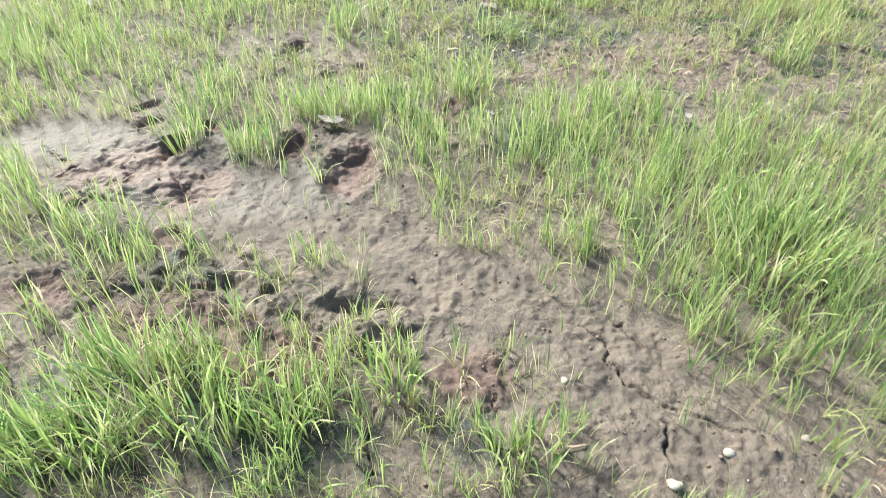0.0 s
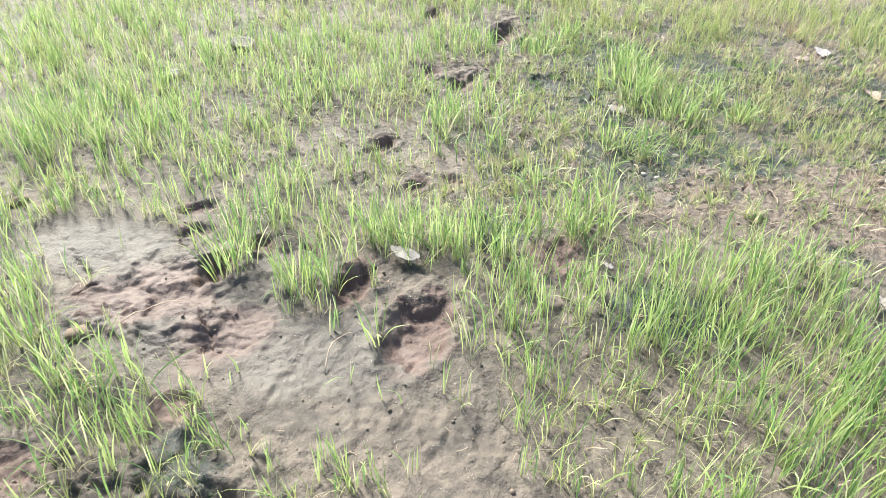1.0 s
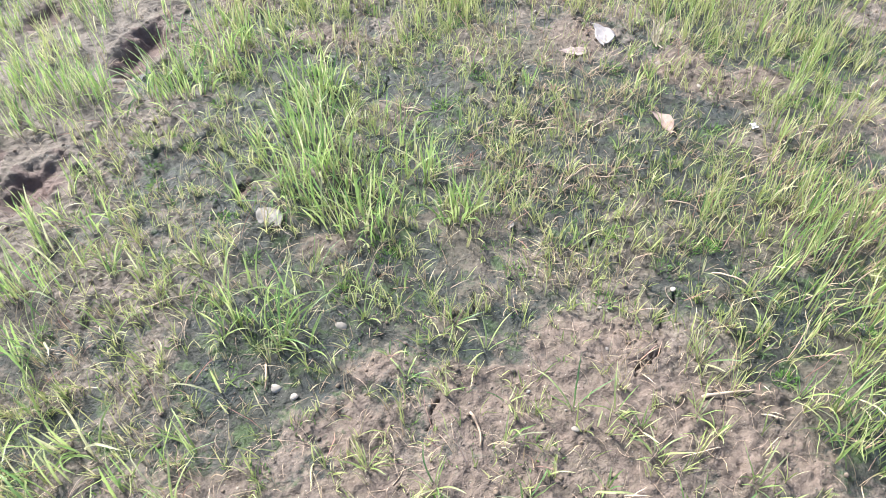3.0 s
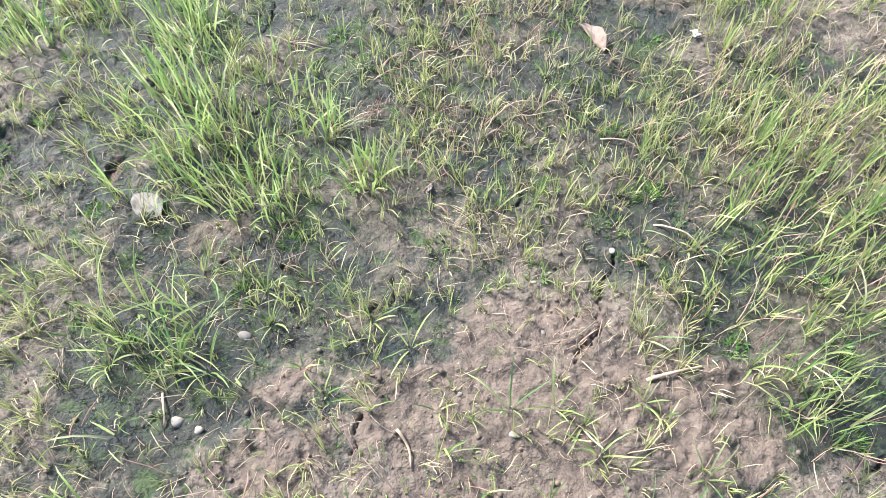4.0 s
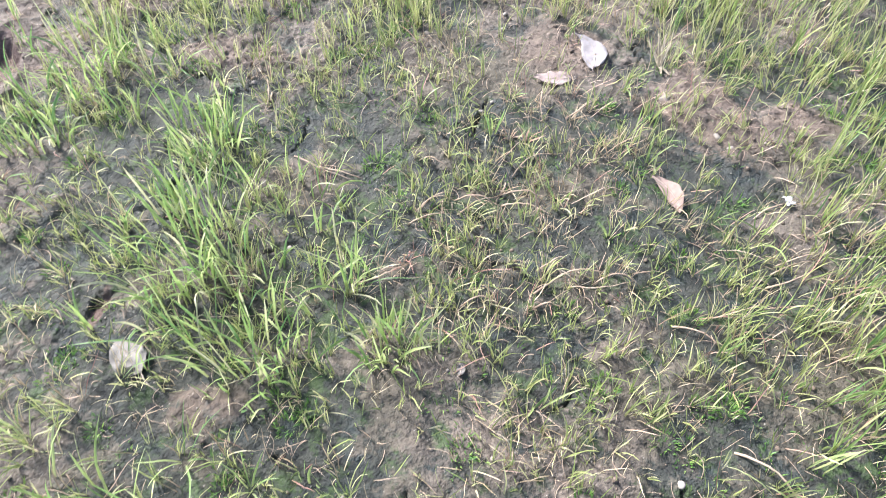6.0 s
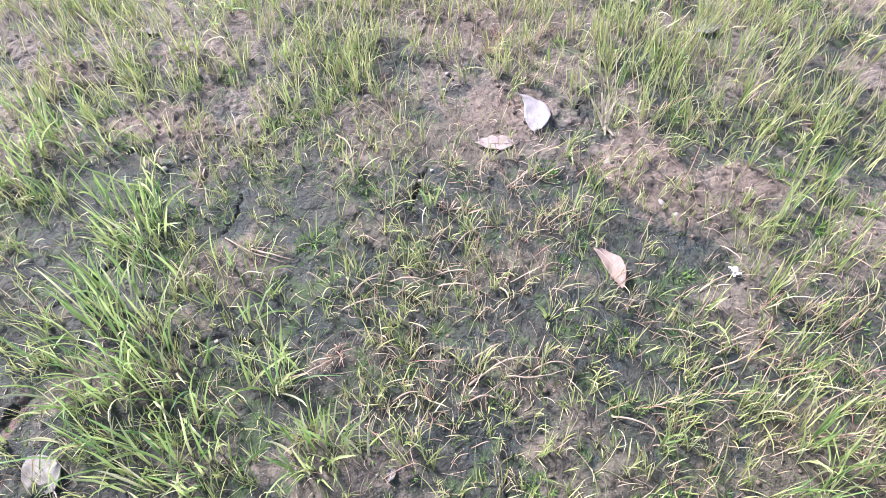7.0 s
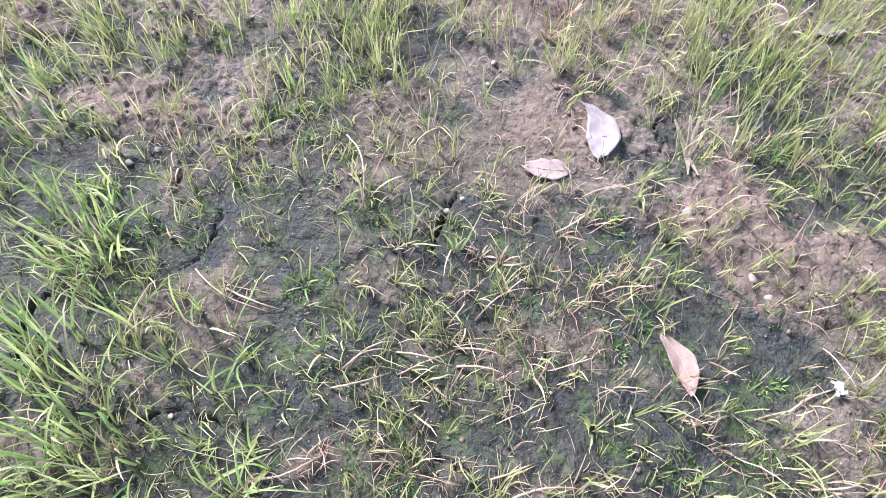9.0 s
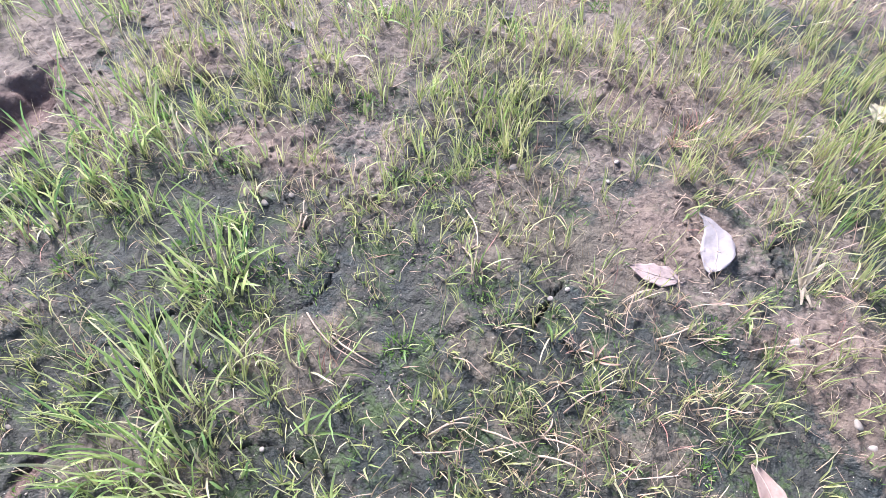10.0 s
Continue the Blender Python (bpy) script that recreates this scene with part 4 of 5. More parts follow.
# ---- grass ----
def blade_arrays(x, y, z, az, length, width, lean0, lean1, twist, rings):
    """Folded blades that bend over from lean0 to lean1 (radians from upright)."""
    n = len(x)
    s = np.linspace(0, 1, rings)
    wild = np.random.default_rng(int(1e6 * length.sum()))
    th = lean0[:, None] + (lean1 - lean0)[:, None] * s[None, :] ** 1.4 + wild.normal(0, 0.10, (n, rings)) * s[None, :]
    way = az[:, None] + np.cumsum(wild.normal(0, 0.9 / rings, (n, rings)), axis=1)
    mid = (th[:, 1:] + th[:, :-1]) / 2
    ds = (length / (rings - 1))[:, None]
    ca, sa = np.cos(way), np.sin(way)
    zero = np.zeros((n, 1))
    px = np.concatenate([zero, np.cumsum(np.sin(mid) * ds * ca[:, 1:], axis=1)], axis=1)
    py = np.concatenate([zero, np.cumsum(np.sin(mid) * ds * sa[:, 1:], axis=1)], axis=1)
    up = np.concatenate([zero, np.cumsum(np.cos(mid) * ds, axis=1)], axis=1)
    up = np.maximum(up, 0.002 * s[None, :])
    centre = np.stack([x[:, None] + px, y[:, None] + py, z[:, None] + up - 0.003], axis=2)
    prof = np.interp(s, [0, 0.25, 0.55, 0.8, 1], [0.7, 1.0, 0.95, 0.68, 0.05])
    w = width[:, None] * prof[None, :] / 2
    normal = np.stack([np.cos(th) * ca, np.cos(th) * sa, -np.sin(th)], axis=2)
    side = np.stack([-sa + 0 * th, ca + 0 * th, 0 * th], axis=2)
    ct, st = np.cos(twist * 1.0)[:, None, None], np.sin(twist * 1.0)[:, None, None]
    flat, nrm = side * ct + normal * st, normal * ct - side * st
    left, right = centre - flat * w[:, :, None], centre + flat * w[:, :, None]
    keel = centre + nrm * (0.45 * w)[:, :, None]
    verts = np.stack([left, keel, right], axis=2).reshape(-1, 3)
    ring0 = (np.arange(n)[:, None] * rings * 3 + np.arange(rings - 1)[None, :] * 3).ravel()
    faces = np.concatenate([np.stack([ring0, ring0 + 1, ring0 + 4, ring0 + 3], 1),
                            np.stack([ring0 + 1, ring0 + 2, ring0 + 5, ring0 + 4], 1)])
    along = np.repeat(np.tile(s, n), 3)
    return verts, faces, along


def blades_object(name, data, material, label, category, rings=5):
    verts, faces, along = blade_arrays(*data, rings)
    me = mesh_from(name, verts, faces, material, along=along)
    return tagged(new(name, me), label, category, kind="stuff")


FIELD = (-3.9, 1.7, -3.4, 1.75)      # west, east, south, north


def tufts(rng, per_square_metre, chance):
    """Feet of tufts over the field, kept where chance(x, y) says so."""
    west, east, south, north = FIELD
    n = int(per_square_metre * (east - west) * (north - south))
    x, y = rng.uniform(west, east, n), rng.uniform(south, north, n)
    keep = (x > -1.6 - 0.75 * (y + 3.3)) & (x < 0.5 + 0.42 * (y + 3.2))
    x, y = x[keep], y[keep]
    keep = rng.random(len(x)) < chance(x, y) * (1 - 0.4 * step(0.9, 1.1, y))
    return x[keep], y[keep]


def spread(rng, x, y, least, most, radius):
    """Several blades for each tuft."""
    count = rng.integers(least, most + 1, len(x))
    bx, by = np.repeat(x, count), np.repeat(y, count)
    a, r = rng.uniform(0, 2 * np.pi, len(bx)), radius * np.sqrt(rng.random(len(bx)))
    own = np.repeat(rng.random(len(x)), count)
    return bx + r * np.cos(a), by + r * np.sin(a), a, own


def clear_of_holes(x, y):
    keep = np.ones(x.shape)
    for cx, cy, rx, ry, depth, turn in HOLES:
        keep *= np.hypot((x - cx) / (rx * 1.05), (y - cy) / (ry * 1.05)) > 1
    return keep


def bare_share(x, y):
    return np.clip(1 - (0.9 - 0.30 * near_zone(x, y) - 0.18 * near_zone(x, y) * step(-0.6, -0.3, y)) * cover("bare", x, y) - 0.97 * cover("mud", x, y) - 0.9 * cover("trodden", x, y), 0, 1) * clear_of_holes(x, y)


def tall_grass():
    rng = np.random.default_rng(11)
    south = lambda x, y: np.maximum(1 - near_zone(x, y), 0.45 * step(0.1, 0.35, y))
    thin = lambda x, y: (0.36 + 0.24 * lumps(x, y, 0.25, 41) + 0.26 * lumps(x, y, 0.07, 42)) * south(x, y) * (1 - 0.75 * cover("bare", x, y)) + 0.03
    kept = lambda x, y: clear_of_holes(x, y) * (1 - 0.95 * cover("mud", x, y)) * (1 - 0.95 * cover("trodden", x, y)) * (1 - 0.75 * cover("open", x, y)) * (1 - 0.3 * step(-1.2, -1.6, x) * step(-1.6, -1.1, y))
    chance = lambda x, y: np.clip(cover("tall", x, y, 0.5) * (0.72 + 0.4 * lumps(x, y, 0.07, 43)) + thin(x, y), 0, 1) * kept(x, y) * (1 - 0.45 * near_zone(x, y) * (1 - step(0.3, 0.5, x))) * (1 - 0.4 * step(0.4, 0.6, x) * step(-0.5, -0.2, y))
    x, y = tufts(rng, 1150, chance)
    bx, by, a, own = spread(rng, x, y, 1, 5, 0.014)
    n = len(bx)
    near, east = near_zone(bx, by), step(0.3, 0.55, bx)
    full = cover("tall", bx, by, 0.5)
    length = (0.06 + 0.06 * own + 0.06 * rng.random(n)) * (0.72 + 0.38 * full) * (1 - 0.30 * step(-1.2, -1.6, bx) * step(-1.6, -1.1, by)) * (1 - 0.22 * near * step(-0.75, -0.5, by)) * (1 - 0.12 * near * east)
    az = 44.0 * own + rng.normal(0, 1.0, n)
    limp = rng.random(n) < near * (0.42 - 0.28 * east) + 0.07 * (1 - near)
    lean0 = np.abs(rng.normal(0.07, 0.11, n)) + limp * rng.uniform(0.1, 0.55, n)
    lean1 = lean0 + np.abs(rng.normal(0.22, 0.36, n)) + limp * rng.uniform(0.5, 1.35, n)
    width = rng.uniform(0.0020, 0.0040, n) * (1 + near * (0.30 - 0.3 * east))
    data = (bx, by, relief(bx, by), az, length, width, lean0, lean1, rng.normal(0, 0.7, n))
    aged = rng.random(n) < 0.62 * near * (0.35 + 0.65 * step(-0.8, -0.6, by)) * np.maximum(step(0.2, 0.5, bx), 0.7 * step(-0.1, 0.2, by))
    blades_object("tall_grass", [v[~aged] for v in data], GRASS_TALL, "clumps of bright green young grass in soil", "grass", 6)
    blades_object("yellowing_grass", [v[aged] for v in data], GRASS_SHORT, "upright yellowing thin grass on damp soil", "grass", 6)


def short_grass():
    rng = np.random.default_rng(12)
    wide = lambda x, y: (0.33 + 0.30 * lumps(x, y, 0.16, 44) + 0.36 * lumps(x, y, 0.06, 48) + 0.30 * cover("short", x, y)) * (0.45 + 0.55 * near_zone(x, y))
    chance = lambda x, y: np.clip(wide(x, y), 0.02, 1) * bare_share(x, y)
    x, y = tufts(rng, 2200, chance)
    bx, by, a, own = spread(rng, x, y, 2, 6, 0.006)
    n = len(bx)
    length = 0.014 + 0.052 * own ** 1.5 + 0.026 * rng.random(n) + 0.03 * (1 - near_zone(bx, by)) + 0.036 * step(-0.05, 0.2, by)
    limp = rng.random(n) < (0.34 - 0.16 * step(-0.1, 0.2, bx)) * (1 - 0.7 * step(-0.05, 0.2, by))
    lean0 = np.abs(rng.normal(0.14, 0.20, n)) + 0.30 * limp
    lean1 = lean0 + np.abs(rng.normal(0.25, 0.4, n)) + limp * rng.uniform(0.4, 1.2, n)
    fan = 44.0 * own + rng.normal(0, 0.9, n)
    data = (bx, by, relief(bx, by), fan, length, rng.uniform(0.0013, 0.0027, n), lean0, lean1, rng.normal(0, 0.8, n))
    blades_object("short_grass", data, GRASS_SHORT, "sparse short yellow-green grass on soil", "grass", 5)


def dry_grass(name, seed, rate, kind_share, material, label, longest):
    rng = np.random.default_rng(seed)
    chance = lambda x, y: np.clip(kind_share(x, y), 0, 1) * bare_share(x, y)
    x, y = tufts(rng, rate, chance)
    bx, by, a, own = spread(rng, x, y, 2, 5, 0.010)
    n = len(bx)
    length = longest * (0.30 + 0.70 * rng.random(n))
    limp = rng.random(n) < 0.4
    lean0 = np.abs(rng.normal(0.15, 0.2, n)) + 0.45 * limp
    lean1 = np.minimum(lean0 + np.abs(rng.normal(0.3, 0.4, n)) + 0.6 * limp, 1.8)
    data = (bx, by, relief(bx, by), 44.0 * own + rng.normal(0, 0.8, n), length, rng.uniform(0.0009, 0.0019, n), lean0, lean1, rng.normal(0, 0.8, n))
    blades_object(name, data, material, label, "grass", 5)


def ground_moss():
    rng = np.random.default_rng(15)
    wet = lambda x, y: np.clip(algae_film(x, y) * 1.6, 0, 1) * near_zone(x, y) * clear_of_holes(x, y)
    x1, y1 = tufts(rng, 1300, lambda x, y: wet(x, y) * step(0.0, 0.5, lumps(x, y, 0.07, 46)))
    bx1, by1, a1, own1 = spread(rng, x1, y1, 3, 6, 0.007)
    x2, y2 = tufts(rng, 26, wet)
    bx2, by2, a2, own2 = spread(rng, x2, y2, 45, 90, 0.021)
    bx, by, a = np.concatenate([bx1, bx2]), np.concatenate([by1, by2]), np.concatenate([a1, a2])
    n = len(bx)
    length = 0.007 + 0.013 * rng.random(n)
    lean0 = np.abs(rng.normal(0.5, 0.3, n))
    data = (bx, by, relief(bx, by), a, length, rng.uniform(0.0016, 0.0032, n), lean0, lean0 + 0.5, rng.normal(0, 0.6, n))
    blades_object("ground_moss", data, MOSS, "small bright green moss cushions on dark wet soil", "moss", 3)


def trailing_grass():
    """Pinkish stems that lie over, with a fan of green leaves at the end of each."""
    rng = np.random.default_rng(17)
    chance = lambda x, y: np.clip(0.10 + 0.25 * step(0.3, 0.55, x) + 0.35 * cover("dry", x, y) + 0.2 * lumps(x, y, 0.15, 52), 0, 1) * near_zone(x, y) * clear_of_holes(x, y) * (1 - 0.7 * cover("bare", x, y))
    x, y = tufts(rng, 420, chance)
    n = len(x)
    az = np.where(rng.random(n) < 0.6 * step(0.25, 0.5, x), 0.35, 0.0) + np.where(step(0.25, 0.5, x) > 0.5, rng.normal(0.2, 0.8, n), rng.uniform(0, 2 * np.pi, n))
    length = rng.uniform(0.035, 0.115, n)
    lean = rng.uniform(0.75, 1.35, n)
    z = relief(x, y)
    stems = (x, y, z, az, length, rng.uniform(0.0012, 0.0019, n), lean * 0.7, lean, rng.normal(0, 0.5, n))
    blades_object("trailing_stems", stems, GRASS_RED, "thin pinkish grass stems trailing over damp soil", "grass", 6)
    count = rng.integers(1, 4, n)
    k = np.repeat(np.arange(n), count)
    out = rng.uniform(0.45, 0.95, len(k)) * length[k]
    mid = 0.86 * lean[k]
    lx, ly = x[k] + out * np.sin(mid) * np.cos(az[k]), y[k] + out * np.sin(mid) * np.sin(az[k])
    lz = np.maximum(z[k] + out * np.cos(mid), relief(lx, ly)) + 0.002
    tip = np.abs(rng.normal(0.6, 0.3, len(k)))
    leaves = (lx, ly, lz, az[k] + rng.normal(0, 0.55, len(k)), rng.uniform(0.015, 0.045, len(k)), rng.uniform(0.0014, 0.0028, len(k)), tip, tip + np.abs(rng.normal(0.35, 0.35, len(k))), rng.normal(0, 0.6, len(k)))
    blades_object("trailing_leaves", leaves, GRASS_SHORT, "green leaf tips of grass trailing over damp soil", "grass", 5)


def outer_grass():
    """The same sward, thinly, on the ground round about."""
    rng = np.random.default_rng(16)
    x, y = rng.normal(-1.0, 2.2, 14000), rng.normal(-0.9, 2.2, 14000)
    inside = (x > -1.7 - 0.75 * (y + 3.3)) & (x < 0.5 + 0.42 * (y + 3.2)) & (y > -3.4) & (y < 1.75) & (x > -3.9) & (x < 1.7)
    keep = ~inside & (rng.random(14000) < 0.55 + 0.5 * lumps(x, y, 0.7, 49))
    bx, by, a, own = spread(rng, x[keep], y[keep], 2, 4, 0.03)
    n = len(bx)
    lean0 = np.abs(rng.normal(0.15, 0.15, n))
    data = (bx, by, 0 * bx - 0.004, a, 0.06 + 0.07 * rng.random(n), rng.uniform(0.003, 0.006, n), lean0, lean0 + 0.4, rng.normal(0, 0.7, n))
    blades_object("outer_grass", data, GRASS_TALL, "thin young grass on the field round about", "grass", 3)


tall_grass()
outer_grass()
short_grass()
dry_grass("dry_grass", 13, 1000, lambda x, y: (0.22 + 0.2 * lumps(x, y, 0.2, 45) + 0.5 * cover("dry", x, y)) * (0.22 + 0.78 * near_zone(x, y)),
          GRASS_DRY, "bleached and yellowed dry grass on soil", 0.075)
dry_grass("red_grass", 14, 400, lambda x, y: 0.04 + 0.5 * cover("dry", x, y) * step(0, 0.4, lumps(x, y, 0.12, 47)),
          GRASS_RED, "reddish dying grass stems on soil", 0.08)
trailing_grass()
ground_moss()


def grass_tuft(x, y, turn, blades, reach, label, seed, material=None):
    """A single weed with its blades spread out low from one foot."""
    rnd = random.Random(seed)
    ob = base("grass_tuft", x, y, turn, label, "grass tuft", "single grass tufts", lift=-0.006)
    one = np.ones(1)
    for k in range(blades):
        az = 2 * math.pi * (k + rnd.uniform(-0.35, 0.35)) / blades
        lean = rnd.uniform(0.15, 0.75)
        verts, faces, along = blade_arrays(0.003 * math.cos(az) * one, 0.003 * math.sin(az) * one, 0.003 * one, az * one,
                                           reach * rnd.uniform(0.6, 1.1) * one, rnd.uniform(0.0022, 0.0038) * one,
                                           lean * one, (lean + rnd.uniform(0.3, 1.15)) * one, rnd.uniform(-0.5, 0.5) * one, 8)
        me = mesh_from("blade", verts, faces, material or GRASS_TALL, along=along)
        p = new("blade", me)
        p.parent = ob


for k, (tx, ty) in enumerate(((-0.123, -1.134), (0.066, -1.111), (-0.293, -1.119), (-0.000, -1.053), (0.106, -1.231), (0.226, -1.242), (0.481, -1.136), (0.343, -1.281), (0.478, -1.275), (0.735, -1.280), (0.649, -1.203), (-0.184, -1.038), (-0.085, -1.186), (-0.309, -0.929), (-0.198, -0.971), (-0.469, -1.104), (0.605, -1.104), (0.301, -1.249), (-0.56, -0.91), (-0.41, -0.99), (-0.67, -0.67), (-0.69, -1.11), (-0.47, -1.09), (-0.62, -0.98), (-0.55, -1.03), (-0.75, -0.95),
                              (-0.02, -1.40), (0.13, -1.42), (0.27, -1.39), (0.40, -1.44), (0.52, -1.38), (-0.14, -1.37), (0.06, -1.50), (0.22, -1.52), (0.36, -1.33), (0.45, -1.25))):
    grass_tuft(tx, ty, k * 37, 5 + k % 4, 0.055 + 0.017 * (k * 7 % 4) + (0.05 if k == 2 else 0.0),
               "single green grass tuft with spreading bent blades on cracked soil", 100 + k)
for k, (tx, ty) in enumerate(((-0.177, -0.296), (-0.051, -0.285), (-0.231, -0.435), (-0.129, -0.425), (-0.047, -0.488), (-0.004, -0.396), (-0.375, -0.517), (-0.273, -0.573), (-0.156, -0.555), (0.088, -0.492), (0.105, -0.197), (0.027, -0.114), (0.064, -0.099), (0.231, -0.083), (0.540, -0.156), (0.619, -0.436), (0.698, -0.462), (0.410, -0.480), (0.317, -0.403), (0.513, -0.282), (-0.105, 0.008))):
    grass_tuft(tx, ty, k * 53, 5 + k % 3, 0.05 + 0.013 * (k * 5 % 4),
               "small yellow-green grass tuft on dark algae-stained soil", 150 + k)


for k, (tx, ty) in enumerate(((0.335, 0.300), (0.352, 0.335), (0.375, 0.365), (0.262, -0.215), (0.228, -0.205))):
    grass_tuft(tx, ty, k * 71, 7, 0.085 - 0.012 * k, "reddish dying grass tuft on dark damp soil", 180 + k, GRASS_RED)


def grass_clump(x, y, rx, ry, blades, tall, label, seed, bowed=0.2, broad=1.0):
    """A clump of upright young blades that stands out of the sward."""
    rng = np.random.default_rng(seed)
    blades = blades * 4 // 3
    a, q = rng.uniform(0, 2 * np.pi, blades), np.sqrt(rng.random(blades))
    bx, by = x + rx * q * np.cos(a), y + ry * q * np.sin(a)
    lean0 = np.abs(rng.normal(0.08, 0.10, blades)) + 0.12 * q
    lean1 = lean0 + np.abs(rng.normal(0.25, 0.30, blades)) + (rng.random(blades) < bowed) * rng.uniform(0.5, 1.4, blades)
    z = relief(bx, by)
    foot = Vector((x, y, float(z.mean())))
    ob = tagged(new("grass_clump"), label, "grass clump", "grass clumps")
    ob.location = foot
    az, tw = a + rng.normal(0, 0.7, blades), rng.normal(0, 0.6, blades)
    long, wide = tall * rng.uniform(0.55, 1.1, blades), broad * rng.uniform(0.0024, 0.0044, blades)
    for k in range(blades):
        one = slice(k, k + 1)
        verts, faces, along = blade_arrays(0 * bx[one], 0 * by[one], 0 * z[one], az[one], long[one], wide[one], lean0[one], lean1[one], tw[one], 6)
        p = new("blade", mesh_from("blade", verts, faces, GRASS_TALL, along=along))
        p.parent = ob
        p.location = (bx[k] - foot.x, by[k] - foot.y, z[k] - foot.z)


for k, (cx, cy, rx, ry, cn, ch) in enumerate(((-1.39, -1.99, .06, .08, 60, .17), (-1.20, -2.04, .05, .06, 46, .15), (-1.11, -2.03, .025, .03, 24, .16),
                                              (-0.935, -2.18, .02, .03, 7, .15), (-0.98, -1.78, .12, .07, 70, .13), (-0.77, -1.74, .09, .06, 60, .12))):
    grass_clump(cx, cy, rx, ry, cn, ch, "upright bright green seedling clump beside muddy footprints", 200 + k, 0.06)
for k, (cx, cy, rx, ry, cn, ch) in enumerate(((-0.40, -0.52, .11, .14, 62, .15), (0.0, -0.73, .05, .05, 36, .11), (-0.49, -1.57, .07, .07, 46, .12),
                                              (-0.80, -0.24, .08, .07, 36, .09), (-0.42, -0.25, .08, .07, 44, .12), (-0.23, -0.76, .10, .09, 48, .12), (-0.44, -1.02, .07, .06, 18, .12), (-0.30, -0.58, .10, .06, 30, .10))):
    grass_clump(cx, cy, rx, ry, cn, ch, "dense green grass clump standing on dark damp soil", 220 + k, 0.3, 1.3)
for k, (cx, cy, rx, ry, cn, ch) in enumerate(((-1.10, -3.00, .22, .12, 160, .15), (-1.25, -3.12, .14, .06, 100, .13), (-0.82, -3.02, .06, .06, 50, .14), (-0.63, -2.93, .05, .05, 36, .12),
                                              (-0.36, -3.08, .08, .04, 40, .10), (0.30, -2.45, .16, .16, 120, .17))):
    grass_clump(cx, cy, rx, ry, cn, ch, "thick bright green grass clump at the edge of trodden soil", 240 + k, 0.3, 1.6)


# ---- loose dead stems, crumbs and grit ----
def straw_litter():
    rng = np.random.default_rng(21)
    chance = lambda x, y: np.clip((0.35 + 0.5 * cover("dry", x, y) + 0.15 * cover("bare", x, y)) * (0.10 + 0.90 * near_zone(x, y)), 0, 1) * clear_of_holes(x, y) * (1 - 0.9 * cover("mud", x, y))
    x, y = tufts(rng, 1150, chance)
    n, rings = len(x), 6
    length = rng.uniform(0.010, 0.060, n)
    az, bend = rng.uniform(0, 2 * np.pi, n), rng.normal(0, 1.0, n)
    s = np.linspace(0, 1, rings)
    head = az[:, None] + bend[:, None] * s[None, :]
    px = x[:, None] + np.cumsum(np.cos(head), 1) * (length / rings)[:, None]
    py = y[:, None] + np.cumsum(np.sin(head), 1) * (length / rings)[:, None]
    pz = relief(px.ravel(), py.ravel()).reshape(n, rings)
    pz = np.maximum(pz, pz.mean(1)[:, None]) + 0.001 + rng.uniform(0, 0.012, n)[:, None] * np.sin(s * np.pi)[None, :]
    r = rng.uniform(0.0004, 0.0010, n)[:, None] * (1 - 0.4 * s)[None, :]
    sx, sy = -np.sin(head), np.cos(head)
    ring = []
    for a in (0.5, 2.6, 4.7):
        ring.append(np.stack([px + sx * r * math.cos(a), py + sy * r * math.cos(a), pz + r * math.sin(a)], 2))
    verts = np.stack(ring, 2).reshape(-1, 3)
    i = (np.arange(n)[:, None] * rings * 3 + np.arange(rings - 1)[None, :] * 3).ravel()
    faces = np.concatenate([np.stack([i + k, i + (k + 1) % 3, i + 3 + (k + 1) % 3, i + 3 + k], 1) for k in range(3)])
    tagged(new("straw_litter", mesh_from("straw_litter", verts, faces, STRAW)), "thin pale dead grass stems scattered on soil", "straw", kind="stuff")


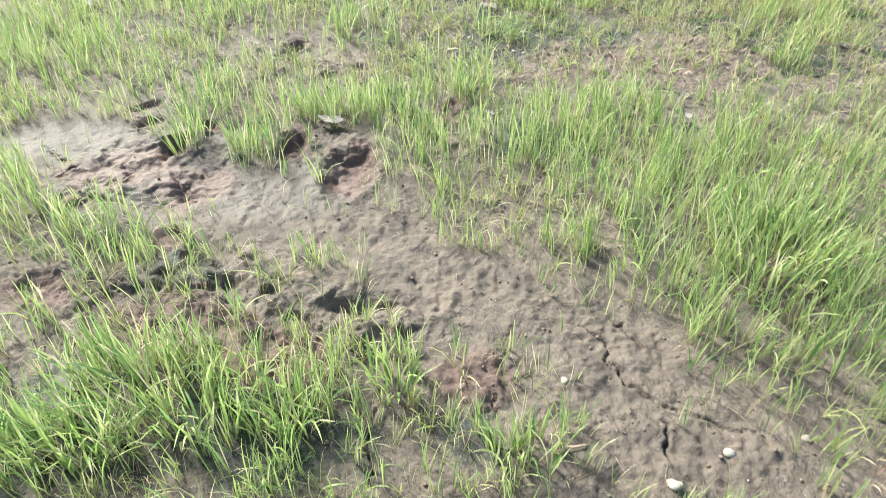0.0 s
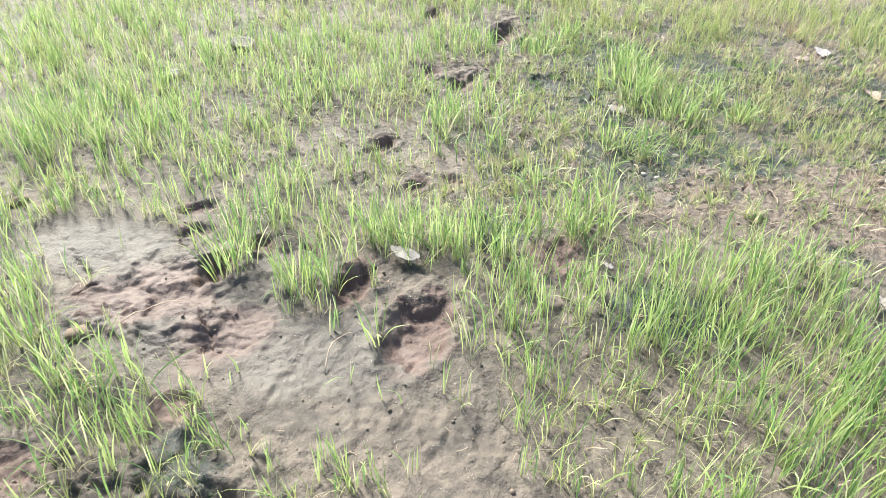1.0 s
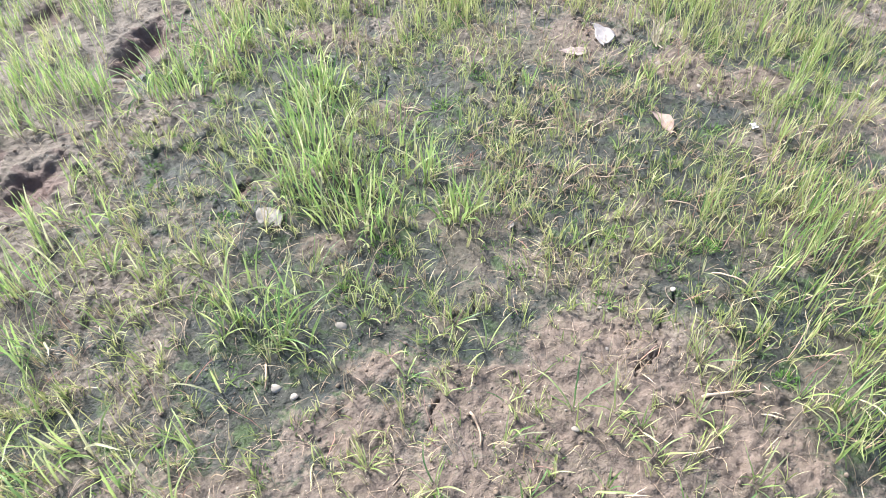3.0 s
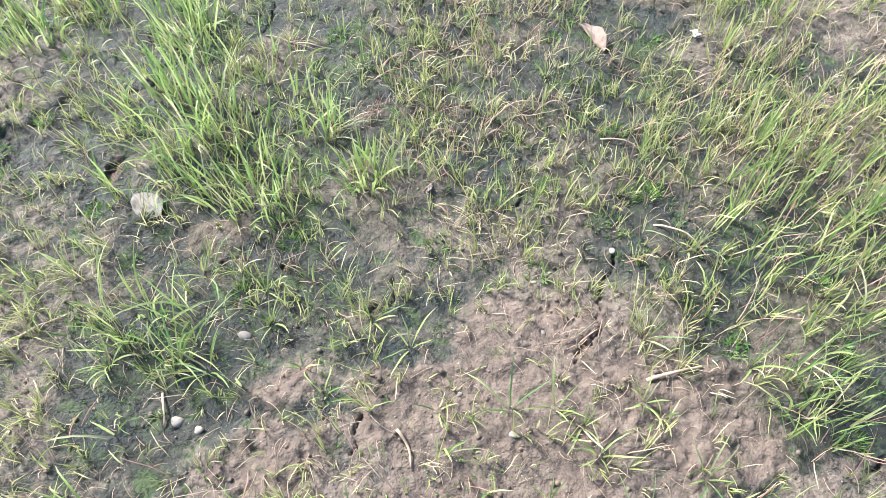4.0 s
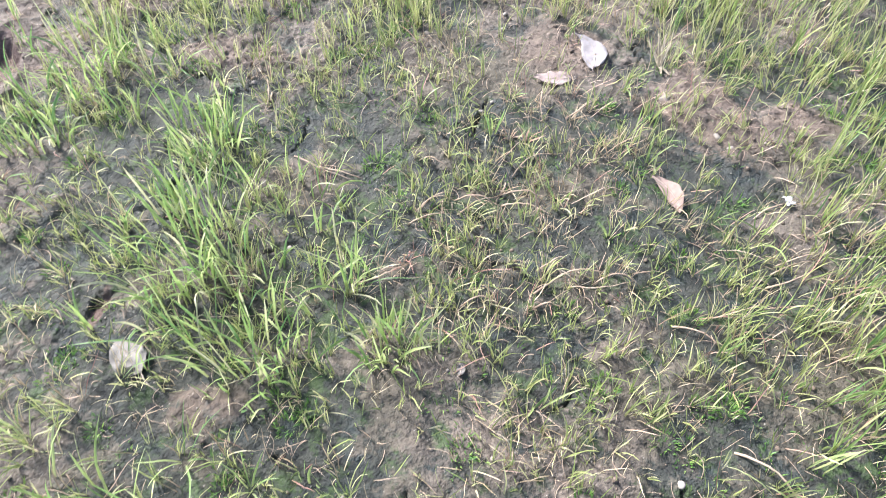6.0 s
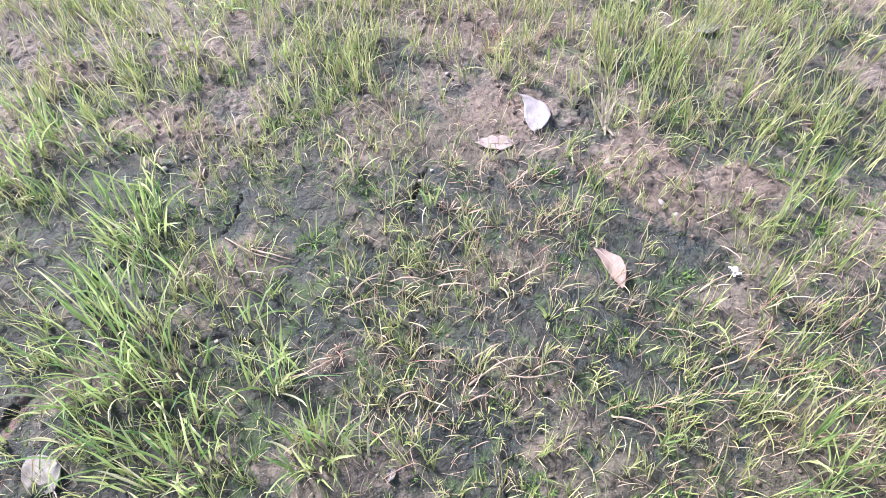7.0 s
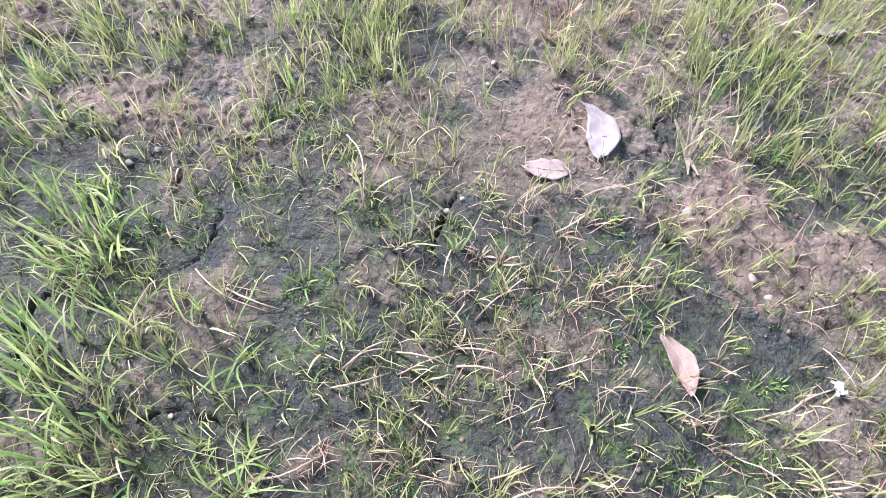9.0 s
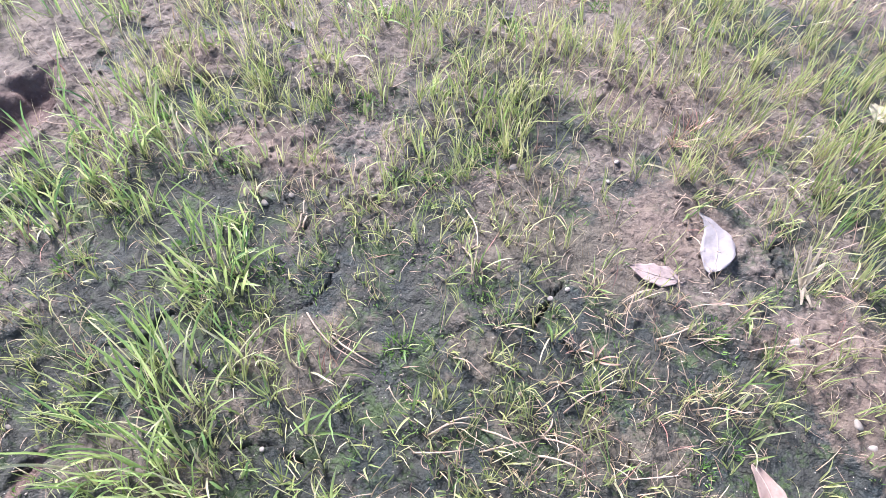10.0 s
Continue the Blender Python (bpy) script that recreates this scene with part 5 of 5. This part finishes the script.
def lumps_object(name, seed, rate, chance, small, large, material, label, category, squash):
    """Loose small lumps, each a rough eight-cornered body."""
    rng = np.random.default_rng(seed)
    x, y = tufts(rng, rate, chance)
    n = len(x)
    size = small + (large - small) * rng.random(n) ** 3
    corner = np.array([(a, b, c) for c in (-1, 1) for b in (-1, 1) for a in (-1, 1)], float) * 0.55
    belt = np.array([(1, 0, 0), (-1, 0, 0), (0, 1, 0), (0, -1, 0), (0, 0, 1), (0, 0, -1)], float)
    body = np.concatenate([corner, belt])
    pts = body[None] * size[:, None, None] / 2 * rng.uniform(0.72, 1.2, (n, 14, 1))
    pts[:, :, 2] *= squash
    a = rng.uniform(0, 2 * np.pi, n)
    ca, sa = np.cos(a)[:, None], np.sin(a)[:, None]
    px, py = pts[:, :, 0] * ca - pts[:, :, 1] * sa, pts[:, :, 0] * sa + pts[:, :, 1] * ca
    z = relief(x, y) + size * squash * 0.22
    verts = np.stack([px + x[:, None], py + y[:, None], pts[:, :, 2] + z[:, None]], 2).reshape(-1, 3)
    quad = {8: (1, 3, 7, 5), 9: (2, 0, 4, 6), 10: (3, 2, 6, 7), 11: (0, 1, 5, 4), 12: (4, 5, 7, 6), 13: (2, 3, 1, 0)}
    tri = np.array([(q[k], q[(k + 1) % 4], c) for c, q in quad.items() for k in range(4)])
    faces = (np.arange(n)[:, None, None] * 14 + tri[None]).reshape(-1, 3)
    tagged(new(name, mesh_from(name, verts, faces, material)), label, category, kind="stuff")


straw_litter()
lumps_object("soil_crumbs", 22, 1500, lambda x, y: np.clip(0.35 + 0.4 * lumps(x, y, 0.2, 51) + 0.3 * cover("bare", x, y) - 0.5 * algae_film(x, y), 0.03, 1) * (1 - 0.85 * cover("mud", x, y)) * (0.4 + 0.6 * near_zone(x, y)),
             0.0035, 0.012, CRUMB, "loose crumbs of brown soil", "soil", 0.75)
lumps_object("gravel", 23, 90, lambda x, y: np.full(x.shape, 0.8), 0.002, 0.007, STONE, "tiny pale grit scattered on soil", "gravel", 0.7)
